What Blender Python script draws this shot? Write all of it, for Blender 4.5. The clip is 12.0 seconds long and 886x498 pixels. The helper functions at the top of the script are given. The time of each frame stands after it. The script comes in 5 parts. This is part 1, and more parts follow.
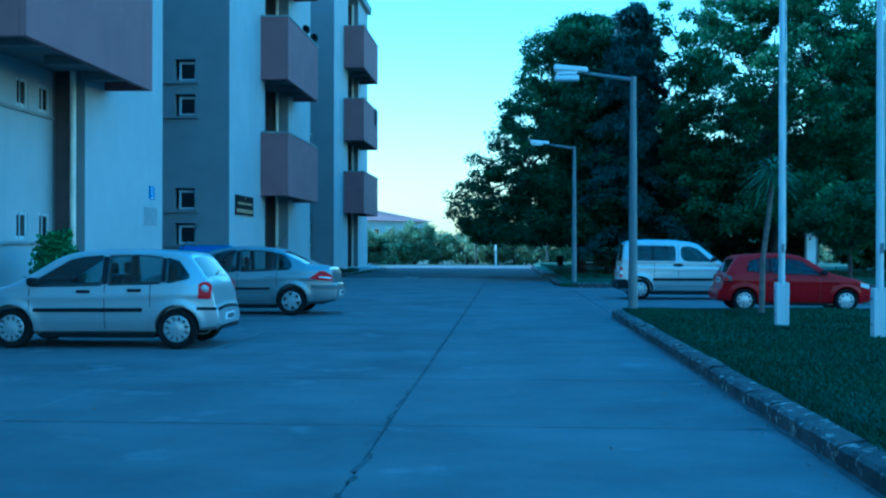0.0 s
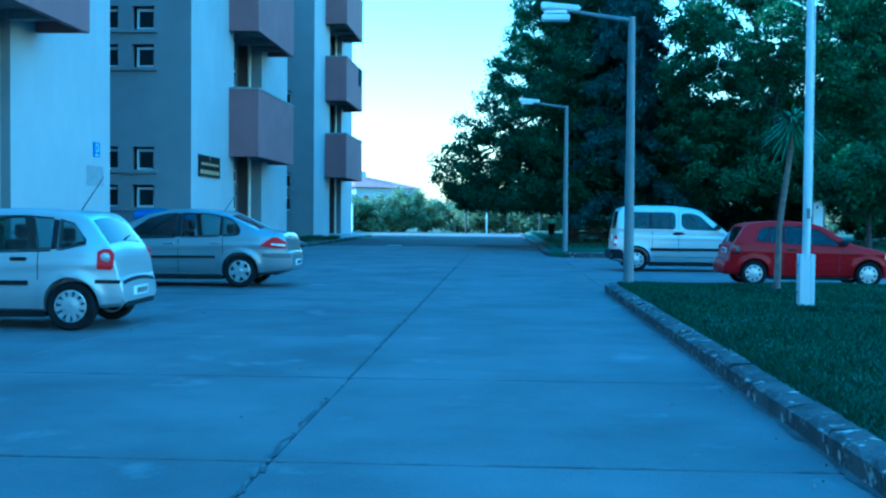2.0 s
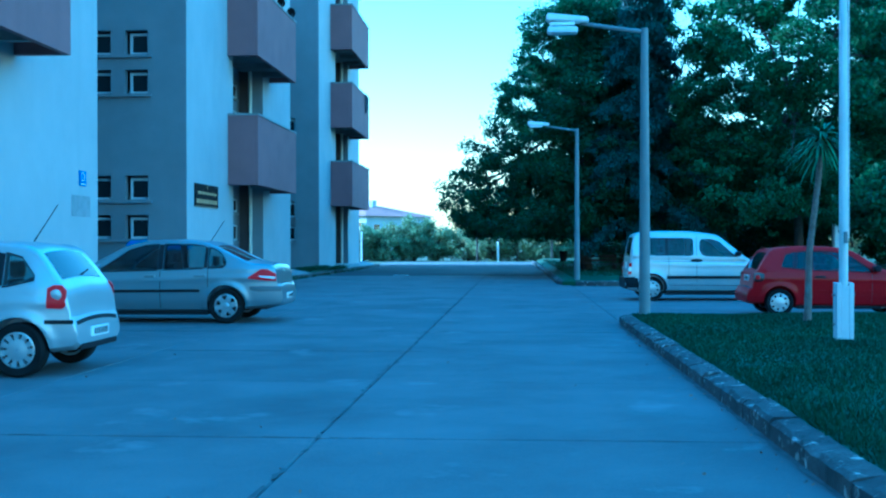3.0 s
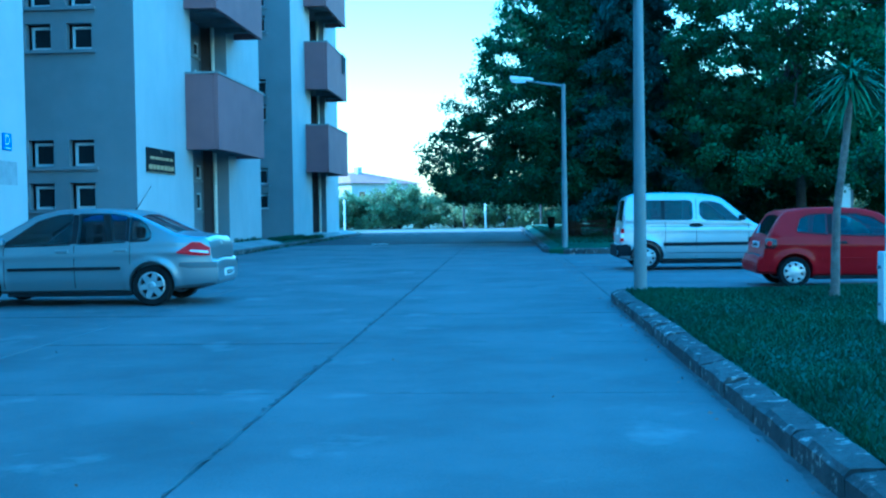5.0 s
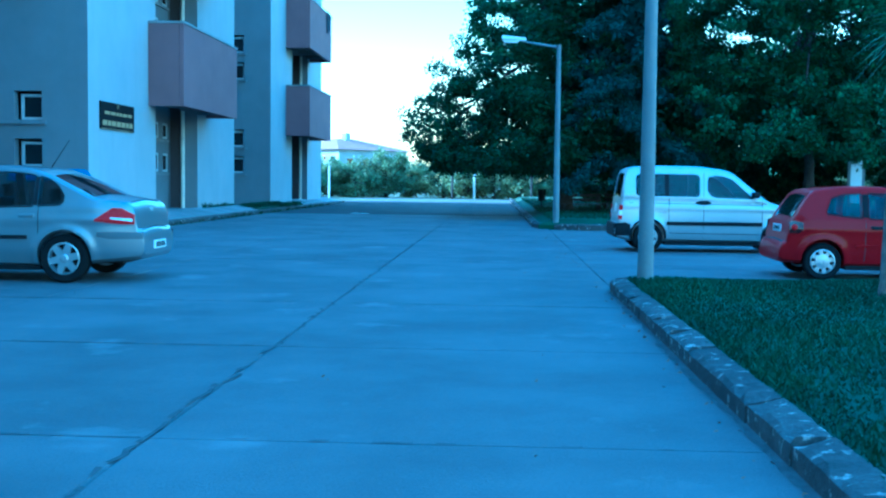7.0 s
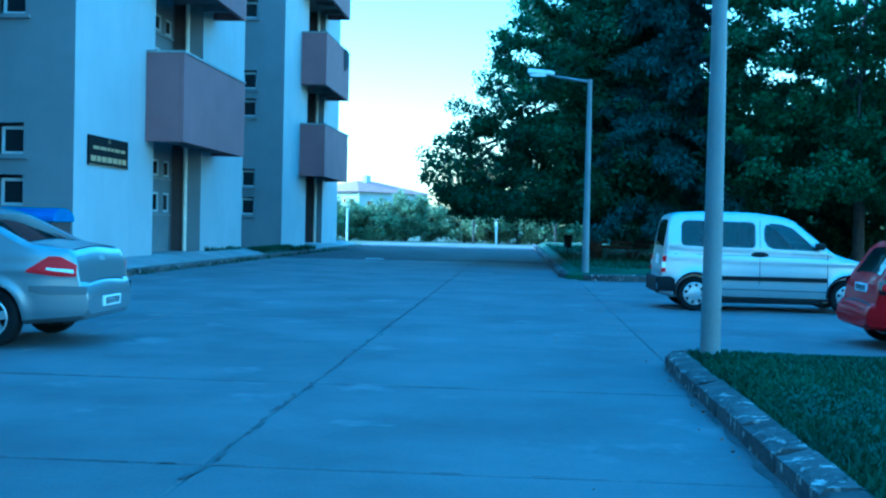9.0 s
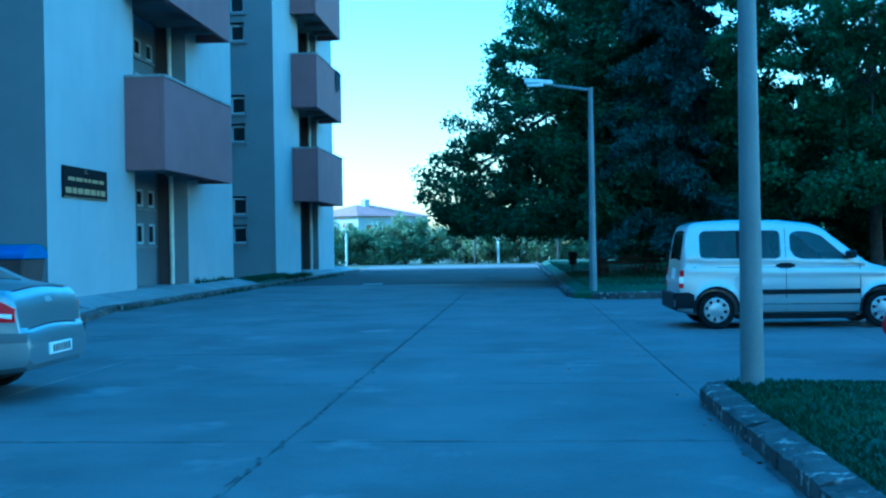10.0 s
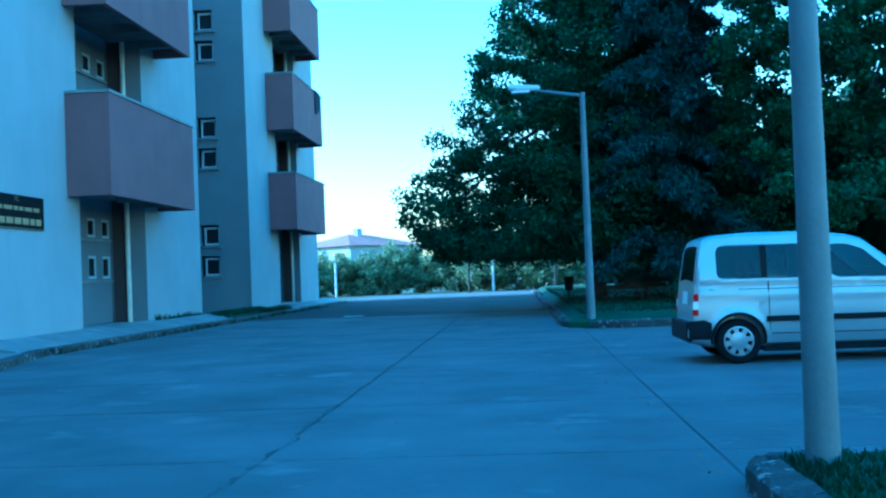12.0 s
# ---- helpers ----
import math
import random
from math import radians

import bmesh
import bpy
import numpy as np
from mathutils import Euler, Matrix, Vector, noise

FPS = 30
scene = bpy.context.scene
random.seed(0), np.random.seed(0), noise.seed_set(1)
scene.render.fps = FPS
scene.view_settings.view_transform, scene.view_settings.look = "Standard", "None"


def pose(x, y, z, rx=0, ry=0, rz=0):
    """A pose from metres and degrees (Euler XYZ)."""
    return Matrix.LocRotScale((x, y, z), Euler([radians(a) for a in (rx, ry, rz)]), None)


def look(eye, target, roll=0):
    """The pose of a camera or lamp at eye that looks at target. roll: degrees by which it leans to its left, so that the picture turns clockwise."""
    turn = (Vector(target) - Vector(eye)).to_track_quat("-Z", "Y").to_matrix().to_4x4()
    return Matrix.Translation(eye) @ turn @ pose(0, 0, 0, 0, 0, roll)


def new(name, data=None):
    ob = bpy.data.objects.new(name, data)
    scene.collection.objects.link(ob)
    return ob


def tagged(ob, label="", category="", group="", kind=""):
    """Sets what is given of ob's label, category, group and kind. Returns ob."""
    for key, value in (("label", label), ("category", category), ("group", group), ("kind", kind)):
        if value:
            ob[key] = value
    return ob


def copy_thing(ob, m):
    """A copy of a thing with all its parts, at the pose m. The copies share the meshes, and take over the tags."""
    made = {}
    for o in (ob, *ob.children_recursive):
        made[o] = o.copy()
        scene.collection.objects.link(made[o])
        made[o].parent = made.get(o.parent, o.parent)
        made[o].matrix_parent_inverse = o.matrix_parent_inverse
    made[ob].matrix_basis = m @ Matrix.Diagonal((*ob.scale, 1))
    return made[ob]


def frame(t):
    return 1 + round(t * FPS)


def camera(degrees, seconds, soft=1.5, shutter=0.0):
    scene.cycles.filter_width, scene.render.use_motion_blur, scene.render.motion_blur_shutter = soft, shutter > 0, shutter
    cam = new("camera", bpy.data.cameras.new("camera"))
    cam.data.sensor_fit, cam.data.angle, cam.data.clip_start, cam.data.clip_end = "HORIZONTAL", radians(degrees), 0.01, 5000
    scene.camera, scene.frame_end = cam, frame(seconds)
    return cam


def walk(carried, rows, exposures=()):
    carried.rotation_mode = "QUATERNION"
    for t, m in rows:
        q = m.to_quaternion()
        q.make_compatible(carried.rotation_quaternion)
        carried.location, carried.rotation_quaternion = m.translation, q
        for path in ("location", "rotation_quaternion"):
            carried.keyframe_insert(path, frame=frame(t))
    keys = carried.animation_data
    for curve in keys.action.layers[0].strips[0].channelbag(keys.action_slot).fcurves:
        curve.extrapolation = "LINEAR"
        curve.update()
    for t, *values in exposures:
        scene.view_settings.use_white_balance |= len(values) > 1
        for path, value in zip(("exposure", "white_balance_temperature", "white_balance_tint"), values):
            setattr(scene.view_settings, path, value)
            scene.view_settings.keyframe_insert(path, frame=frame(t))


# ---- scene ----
cam = camera(43.5, 12.0, 2.3)

PATH = [
    (0, (1.021, 1.082, 1.523), (0.902, 3.078, 1.522), 0.1),
    (0.5, (1.077, 1.81, 1.483), (0.982, 3.807, 1.446), -0.6),
    (1, (1.142, 2.611, 1.455), (0.999, 4.604, 1.358), 0.5),
    (1.5, (1.27, 3.397, 1.462), (1.16, 5.393, 1.413), 0.8),
    (2, (1.333, 4.182, 1.444), (1.224, 6.178, 1.386), 0.5),
    (2.5, (1.447, 4.943, 1.435), (1.341, 6.94, 1.423), 1.1),
    (3, (1.471, 5.755, 1.444), (1.338, 7.75, 1.437), -0.1),
    (3.5, (1.601, 6.496, 1.438), (1.449, 8.49, 1.409), -0.4),
    (3.7, (1.61, 6.824, 1.436), (1.512, 8.822, 1.432), -0.4),
    (5.3, (1.762, 9.152, 1.423), (1.64, 11.147, 1.35), -0.8),
    (5.5, (1.771, 9.436, 1.437), (1.626, 11.429, 1.366), 0.5),
    (6, (1.836, 10.053, 1.435), (1.719, 12.046, 1.319), 0.6),
    (6.5, (1.845, 10.825, 1.418), (1.704, 12.817, 1.319), -0.8),
    (7, (1.857, 11.526, 1.408), (1.758, 13.52, 1.287), 0.7),
    (7.5, (1.831, 12.291, 1.411), (1.732, 14.288, 1.378), -0.1),
    (7.7, (1.854, 12.585, 1.406), (1.709, 14.579, 1.347), 0.3),
    (9.3, (1.78, 14.847, 1.449), (1.646, 16.842, 1.407), 1.5),
    (9.5, (1.772, 15.154, 1.45), (1.677, 17.151, 1.404), 0.5),
    (10, (1.769, 16.025, 1.44), (1.625, 18.02, 1.435), -0.9),
    (10.5, (1.792, 16.836, 1.438), (1.666, 18.829, 1.554), -0.4),
    (11, (1.871, 17.644, 1.431), (1.761, 19.638, 1.525), -0.9),
    (11.5, (1.924, 18.425, 1.395), (1.812, 20.419, 1.491), 1.1),
    (12, (2.016, 19.183, 1.369), (1.876, 21.178, 1.416), -2.2),
]
EXPOSURES = [(0, 1.1), (0.5, 1.25), (1, 1.7), (3.5, 1.65), (6, 2.02), (7.5, 2.02), (9.5, 1.77), (10, 1.45), (10.5, 0.65), (11.5, 0.98), (12, 1.5)]
walk(cam, [(t, look(eye, target, roll)) for t, eye, target, roll in PATH], [(t, e, 3000, -11) for t, e in EXPOSURES])

# ---- world, sun ----
SUN_DIR = Vector((-0.93, 0.04, 0.42)).normalized()      # towards the sun
world = bpy.data.worlds.new("world")
scene.world = world
world.use_nodes = True
wn = world.node_tree
sky = wn.nodes.new("ShaderNodeTexSky")
sky.sky_type = "NISHITA"
sky.sun_disc = False
sky.sun_elevation = math.asin(SUN_DIR.z)
sky.sun_rotation = math.atan2(SUN_DIR.x, SUN_DIR.y)
sky.air_density, sky.dust_density, sky.ozone_density = 2.0, 0.8, 0.3
wn.nodes["Background"].inputs["Strength"].default_value = 0.15
wn.links.new(sky.outputs[0], wn.nodes["Background"].inputs["Color"])
sun = new("sun", bpy.data.lights.new("sun", "SUN"))
sun.data.energy, sun.data.angle, sun.data.color = 4.4, radians(0.5), (1.0, 0.9, 0.76)
sun.matrix_world = look((-60, -30, 50), Vector((-60, -30, 50)) - SUN_DIR)


# ---- materials ----
def mat(name, color, rough=0.7, metal=0.0, vary=0.15, scale=3.0, fine=40.0, bump=0.0, tint=None,
        spec=0.5, island=0.0, coat=0.0, streak=None, wear=None, wear_at=0.62, wear_scale=2.5, obj_vary=0.0):
    """Base colour varied by a coarse and a fine noise, with optional relief, worn patches and vertical streaks."""
    m = bpy.data.materials.new(name)
    m.use_nodes = True
    nt = m.node_tree
    n, l = nt.nodes, nt.links
    p = n["Principled BSDF"]
    p.inputs["Roughness"].default_value = rough
    p.inputs["Metallic"].default_value = metal
    p.inputs["Specular IOR Level"].default_value = spec
    p.inputs["Coat Weight"].default_value = coat
    p.inputs["Coat Roughness"].default_value = 0.06
    geo = n.new("ShaderNodeNewGeometry")
    pos = geo.outputs["Position"]

    def noise_at(sc, vec=None, detail=5.0):
        t = n.new("ShaderNodeTexNoise")
        t.inputs["Scale"].default_value = sc
        t.inputs["Detail"].default_value = detail
        t.inputs["Roughness"].default_value = 0.6
        l.new(vec or pos, t.inputs["Vector"])
        return t.outputs["Fac"]

    def mixed(a, b, fac):
        x = n.new("ShaderNodeMix")
        x.data_type = "RGBA"
        l.new(fac, x.inputs["Factor"]) if not isinstance(fac, float) else None
        for sock, v in (("A", a), ("B", b)):
            s = [i for i in x.inputs if i.name == sock and i.type == "RGBA"][0]
            if isinstance(v, tuple):
                s.default_value = (*v, 1)
            else:
                l.new(v, s)
        return [o for o in x.outputs if o.type == "RGBA"][0]

    def ramp(fac, a, b):
        r = n.new("ShaderNodeMapRange")
        r.inputs["From Min"].default_value, r.inputs["From Max"].default_value = a, b
        l.new(fac, r.inputs["Value"])
        return r.outputs["Result"]

    dark = tuple(c * (1 - vary) for c in color)
    lite = tuple(min(1, c * (1 + vary)) for c in (tint or color))
    coarse = ramp(noise_at(scale), 0.3, 0.7)
    col = mixed(dark, lite, coarse)
    if fine:
        f = ramp(noise_at(fine, detail=2.0), 0.25, 0.75)
        dim = mixed(tuple(1 - vary * 0.9 for _ in range(3)), (1, 1, 1), f)
        mul = n.new("ShaderNodeMix")
        mul.data_type, mul.blend_type = "RGBA", "MULTIPLY"
        mul.inputs["Factor"].default_value = 1.0
        ins = [i for i in mul.inputs if i.type == "RGBA"]
        l.new(col, ins[0]); l.new(dim, ins[1])
        col = [o for o in mul.outputs if o.type == "RGBA"][0]
    if streak:
        mp = n.new("ShaderNodeMapping")
        mp.inputs["Scale"].default_value = (1.6, 1.6, 0.12)
        l.new(pos, mp.inputs["Vector"])
        col = mixed(col, streak, ramp(noise_at(1.5, mp.outputs[0]), 0.52, 0.95))
    if wear:
        col = mixed(col, wear, ramp(noise_at(wear_scale, detail=8.0), wear_at, wear_at + 0.08))
    if island or obj_vary:
        src = geo.outputs["Random Per Island"] if island else n.new("ShaderNodeObjectInfo").outputs["Random"]
        k = island or obj_vary
        hsv = n.new("ShaderNodeHueSaturation")
        l.new(ramp(src, 0, 1), hsv.inputs["Value"])
        r = hsv.inputs["Value"].links[0].from_node
        r.inputs["To Min"].default_value, r.inputs["To Max"].default_value = 1 - k, 1 + k
        l.new(col, hsv.inputs["Color"])
        col = hsv.outputs["Color"]
    l.new(col, p.inputs["Base Color"])
    if bump:
        b = n.new("ShaderNodeBump")
        b.inputs["Strength"].default_value = min(1.0, bump)
        b.inputs["Distance"].default_value = 0.02
        l.new(noise_at(fine or 30.0, detail=6.0), b.inputs["Height"])
        l.new(b.outputs["Normal"], p.inputs["Normal"])
    return m


def leaf_mat(name, color, tint, through_share=0.3, spread=0.45):
    m = mat(name, color, 0.55, vary=0.25, scale=0.6, fine=0, tint=tint, island=spread, spec=0.3)
    nt = m.node_tree
    p = nt.nodes["Principled BSDF"]
    tr = nt.nodes.new("ShaderNodeBsdfTranslucent")
    mx = nt.nodes.new("ShaderNodeMixShader")
    mx.inputs[0].default_value = through_share
    nt.links.new(p.inputs["Base Color"].links[0].from_socket, tr.inputs["Color"])
    nt.links.new(p.outputs[0], mx.inputs[1])
    nt.links.new(tr.outputs[0], mx.inputs[2])
    nt.links.new(mx.outputs[0], nt.nodes["Material Output"].inputs["Surface"])
    return m


M_EARTH = mat("earth_and_grass", (0.075, 0.085, 0.04), 0.95, vary=0.4, scale=0.4, fine=9, bump=0.6)
M_SLAB = mat("worn_concrete", (0.155, 0.152, 0.148), 0.9, vary=0.24, scale=0.55, fine=55, bump=0.35,
             wear=(0.2, 0.196, 0.188), wear_at=0.6, wear_scale=0.9, obj_vary=0.05, spec=0.2)
# Far slabs: the overhanging trees' shade is put into this darker colour.
M_SHADED_SLAB = mat("shade_darkened_slab", (0.06, 0.059, 0.058), 0.92, vary=0.25, scale=0.5, fine=60, bump=0.4, spec=0.15, obj_vary=0.06)
M_JOINT = mat("joint_dirt", (0.125, 0.122, 0.115), 0.95, vary=0.4, scale=4, fine=60)
M_KERB = mat("weathered_kerb", (0.07, 0.067, 0.061), 0.9, vary=0.45, scale=3, fine=30, bump=0.8,
             wear=(0.34, 0.32, 0.28), wear_at=0.57, wear_scale=8, obj_vary=0.25)
M_PAVE = mat("pavement_concrete", (0.27, 0.265, 0.255), 0.85, vary=0.2, scale=1.2, fine=45, bump=0.4, obj_vary=0.08)
M_GRASS = leaf_mat("lawn_grass", (0.028, 0.049, 0.016), (0.038, 0.06, 0.019), 0.2, 0.2)
M_SOIL = mat("lawn_soil", (0.034, 0.056, 0.018), 0.95, vary=0.4, scale=1.2, fine=25, bump=0.8)
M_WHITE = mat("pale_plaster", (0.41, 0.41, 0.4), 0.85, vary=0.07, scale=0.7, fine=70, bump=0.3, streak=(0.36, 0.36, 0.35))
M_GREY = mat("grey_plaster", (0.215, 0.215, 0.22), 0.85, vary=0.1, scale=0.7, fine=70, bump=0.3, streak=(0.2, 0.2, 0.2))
M_MAUVE = mat("mauve_plaster", (0.18, 0.115, 0.115), 0.85, vary=0.1, scale=0.8, fine=60, bump=0.35, streak=(0.145, 0.095, 0.095))
M_CAP = mat("concrete_cap", (0.3, 0.3, 0.29), 0.85, vary=0.25, scale=3, fine=30, bump=0.4)
M_SOFFIT = mat("bare_soffit", (0.2, 0.195, 0.195), 0.9, vary=0.2, scale=2, fine=30)
M_BROWN = mat("dark_brown_paint", (0.065, 0.05, 0.045), 0.6, vary=0.2, scale=2, fine=20)
M_PVC = mat("white_window_frame", (0.55, 0.56, 0.56), 0.45, vary=0.08, scale=4, fine=0)
M_PIPE = mat("cream_pipe", (0.72, 0.66, 0.52), 0.5, vary=0.15, scale=4, fine=20)
M_GLASS = mat("window_glass", (0.018, 0.02, 0.022), 0.08, vary=0.2, scale=1, fine=0, spec=0.6)
M_DARKGLASS = mat("dark_car_glass", (0.012, 0.013, 0.014), 0.04, vary=0.2, scale=3, fine=0, spec=0.4)
M_SEAT = mat("seat_cloth", (0.035, 0.036, 0.04), 0.9, vary=0.2, scale=6, fine=60)


def clear_glass(name, tint):
    m = bpy.data.materials.new(name)
    m.use_nodes = True
    n, l = m.node_tree.nodes, m.node_tree.links
    n.remove(n["Principled BSDF"])
    tr, gl, fr, mx = n.new("ShaderNodeBsdfTransparent"), n.new("ShaderNodeBsdfGlossy"), n.new("ShaderNodeFresnel"), n.new("ShaderNodeMixShader")
    tr.inputs["Color"].default_value = (tint, tint * 1.04, tint * 1.06, 1)
    gl.inputs["Roughness"].default_value = 0.03
    fr.inputs["IOR"].default_value = 1.42
    l.new(fr.outputs[0], mx.inputs[0]); l.new(tr.outputs[0], mx.inputs[1]); l.new(gl.outputs[0], mx.inputs[2])
    l.new(mx.outputs[0], n["Material Output"].inputs["Surface"])
    return m


M_CARGLASS = clear_glass("car_glass", 0.72)
M_SILVER = mat("silver_paint", (0.42, 0.43, 0.44), 0.34, metal=0.45, vary=0.03, scale=2, fine=0, coat=0.5)
M_BEIGE = mat("pewter_paint", (0.26, 0.272, 0.29), 0.32, metal=0.55, vary=0.03, scale=2, fine=0, coat=0.5)
M_VAN = mat("pale_silver_paint", (0.46, 0.47, 0.475), 0.32, metal=0.45, vary=0.03, scale=2, fine=0, coat=0.6)
M_RED = mat("red_paint", (0.16, 0.0015, 0.006), 0.5, vary=0.05, scale=2, fine=0, coat=0.3, spec=0.05)
M_BLACK = mat("black_plastic", (0.018, 0.018, 0.02), 0.6, vary=0.2, scale=5, fine=60, spec=0.12)
M_TYRE = mat("tyre_rubber", (0.014, 0.014, 0.014), 0.9, vary=0.3, scale=6, fine=60, bump=0.3, spec=0.12)
M_RIM = mat("rim_silver", (0.45, 0.46, 0.47), 0.32, metal=0.6, vary=0.08, scale=8, fine=0)
M_LAMPRED = mat("red_lens", (0.28, 0.004, 0.012), 0.35, vary=0.1, scale=8, fine=0, coat=0.1, spec=0.12)
M_LAMPDARK = mat("smoked_lens", (0.03, 0.008, 0.01), 0.2, vary=0.2, scale=8, fine=0, coat=0.4)
# Darker grey paints the shadow in the saloon's body-coloured bumper recess.
M_RECESS_SHADE = mat("bumper_recess_shade", (0.12, 0.125, 0.135), 0.45, vary=0.05, scale=4, fine=0, spec=0.3)
M_CRACK_SHADE = mat("crack_dirt_and_kerb_shade", (0.122, 0.12, 0.116), 0.95, vary=0.35, scale=3, fine=40, spec=0.1)
M_LAMPWHITE = mat("clear_lens", (0.75, 0.75, 0.75), 0.15, vary=0.05, scale=8, fine=0, coat=1.0)
M_PLATE = mat("plate_white", (0.78, 0.78, 0.76), 0.4, vary=0.03, scale=8, fine=0)
M_SEAM = mat("panel_gap", (0.03, 0.03, 0.03), 0.8, vary=0.1, scale=8, fine=0)
M_POLE = mat("grey_galvanised", (0.2, 0.205, 0.205), 0.6, metal=0.15, vary=0.15, scale=1.5, fine=35, bump=0.12, streak=(0.16, 0.155, 0.15))
M_POLEWHITE = mat("white_pole_paint", (0.6, 0.6, 0.59), 0.45, vary=0.08, scale=2, fine=25)
M_LAMP = mat("lamp_housing", (0.72, 0.73, 0.73), 0.4, vary=0.06, scale=4, fine=0)
M_BARK = mat("bark", (0.06, 0.05, 0.04), 0.95, vary=0.4, scale=5, fine=25, bump=1.0)
M_PALMBARK = mat("palm_bark", (0.17, 0.15, 0.125), 0.95, vary=0.35, scale=9, fine=40, bump=1.0)
M_LEAF = leaf_mat("plane_leaf", (0.03, 0.058, 0.018), (0.045, 0.08, 0.024))
M_LEAFMID = leaf_mat("broad_leaf", (0.038, 0.07, 0.02), (0.06, 0.1, 0.028))
M_LEAFLIGHT = leaf_mat("light_leaf", (0.085, 0.15, 0.035), (0.12, 0.19, 0.05))
M_CEDAR = leaf_mat("cedar_needle", (0.02, 0.04, 0.032), (0.032, 0.056, 0.042), 0.1)
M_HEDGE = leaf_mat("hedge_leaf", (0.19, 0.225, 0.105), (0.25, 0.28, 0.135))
M_PALM = leaf_mat("palm_leaf", (0.09, 0.13, 0.05), (0.12, 0.16, 0.06), 0.15)
M_BLUE = mat("blue_plastic", (0.03, 0.12, 0.36), 0.4, vary=0.15, scale=3, fine=20)
M_SIGNBLUE = mat("sign_blue", (0.01, 0.10, 0.45), 0.4, vary=0.05, scale=5, fine=0)
M_SIGNBLACK = mat("sign_black", (0.012, 0.012, 0.013), 0.7, vary=0.2, scale=5, fine=0, spec=0.05)
M_GOLD = mat("sign_gold", (0.34, 0.26, 0.11), 0.6, vary=0.15, scale=12, fine=0)
M_PATCH = mat("grey_plaster_patch", (0.31, 0.31, 0.305), 0.9, vary=0.15, scale=4, fine=30)
M_ROOF = mat("clay_roof", (0.26, 0.15, 0.12), 0.9, vary=0.25, scale=1.5, fine=12)
M_WOOD = mat("dark_wood", (0.04, 0.032, 0.026), 0.8, vary=0.3, scale=4, fine=30)
M_CLOTH = mat("dark_cloth", (0.03, 0.035, 0.05), 0.95, vary=0.2, scale=8, fine=60)
M_DRYLEAF = mat("dry_leaf", (0.17, 0.13, 0.08), 0.9, vary=0.3, scale=6, fine=0)
M_PAPER = mat("scuffed_white_paint", (0.7, 0.7, 0.68), 0.8, vary=0.2, scale=6, fine=30)


# ---- mesh helpers ----
def part(name, bm, material, parent=None, label="", smooth=False):
    """Links a bmesh as one mesh object under a thing or a part."""
    me = bpy.data.meshes.new(name)
    bmesh.ops.recalc_face_normals(bm, faces=bm.faces)
    bm.to_mesh(me)
    bm.free()
    me.materials.append(material)
    if smooth:
        me.polygons.foreach_set("use_smooth", [True] * len(me.polygons))
        me.set_sharp_from_angle(angle=radians(38))
    ob = new(name, me)
    ob.parent = parent
    if label:
        ob["label"] = label
    return ob


def empty(name, m=None):
    e = new(name)
    e.empty_display_size = 0.2
    if m is not None:
        e.matrix_basis = m
    return e


def add_box(bm, x0, x1, y0, y1, z0, z1):
    v = [bm.verts.new(c) for c in ((x0, y0, z0), (x1, y0, z0), (x1, y1, z0), (x0, y1, z0),
                                   (x0, y0, z1), (x1, y0, z1), (x1, y1, z1), (x0, y1, z1))]
    for f in ((0, 3, 2, 1), (4, 5, 6, 7), (0, 1, 5, 4), (1, 2, 6, 5), (2, 3, 7, 6), (3, 0, 4, 7)):
        bm.faces.new([v[i] for i in f])
    return v


def box(x0, x1, y0, y1, z0, z1, bevel=0.0):
    bm = bmesh.new()
    add_box(bm, x0, x1, y0, y1, z0, z1)
    if bevel:
        bmesh.ops.bevel(bm, geom=bm.edges[:], offset=bevel, segments=2, affect="EDGES", profile=0.5)
    return bm


def tube(points, radii, sides=10, bm=None, cap=True):
    """A round tapered tube through points."""
    bm = bm or bmesh.new()
    rings = []
    pts = [Vector(p) for p in points]
    for i, p in enumerate(pts):
        d = (pts[min(i + 1, len(pts) - 1)] - pts[max(i - 1, 0)]).normalized()
        a = d.orthogonal().normalized() if i == 0 else (a - d * a.dot(d)).normalized()
        b = d.cross(a)
        rings.append([bm.verts.new(p + radii[i] * (math.cos(2 * math.pi * k / sides) * a + math.sin(2 * math.pi * k / sides) * b))
                      for k in range(sides)])
    for r, s in zip(rings, rings[1:]):
        for k in range(sides):
            bm.faces.new((r[k], r[(k + 1) % sides], s[(k + 1) % sides], s[k]))
    if cap:
        bm.faces.new(rings[0][::-1])
        bm.faces.new(rings[-1])
    return bm


def lathe(profile, sides=28, axis="y"):
    """A ring turned from (radius, offset along the axis) points, closed."""
    bm = bmesh.new()
    rings = []
    for r, o in profile:
        rings.append([bm.verts.new((r * math.cos(2 * math.pi * k / sides), o, r * math.sin(2 * math.pi * k / sides)))
                      for k in range(sides)])
    for r, s in zip(rings, rings[1:] + rings[:1]):
        for k in range(sides):
            bm.faces.new((r[k], r[(k + 1) % sides], s[(k + 1) % sides], s[k]))
    return bm


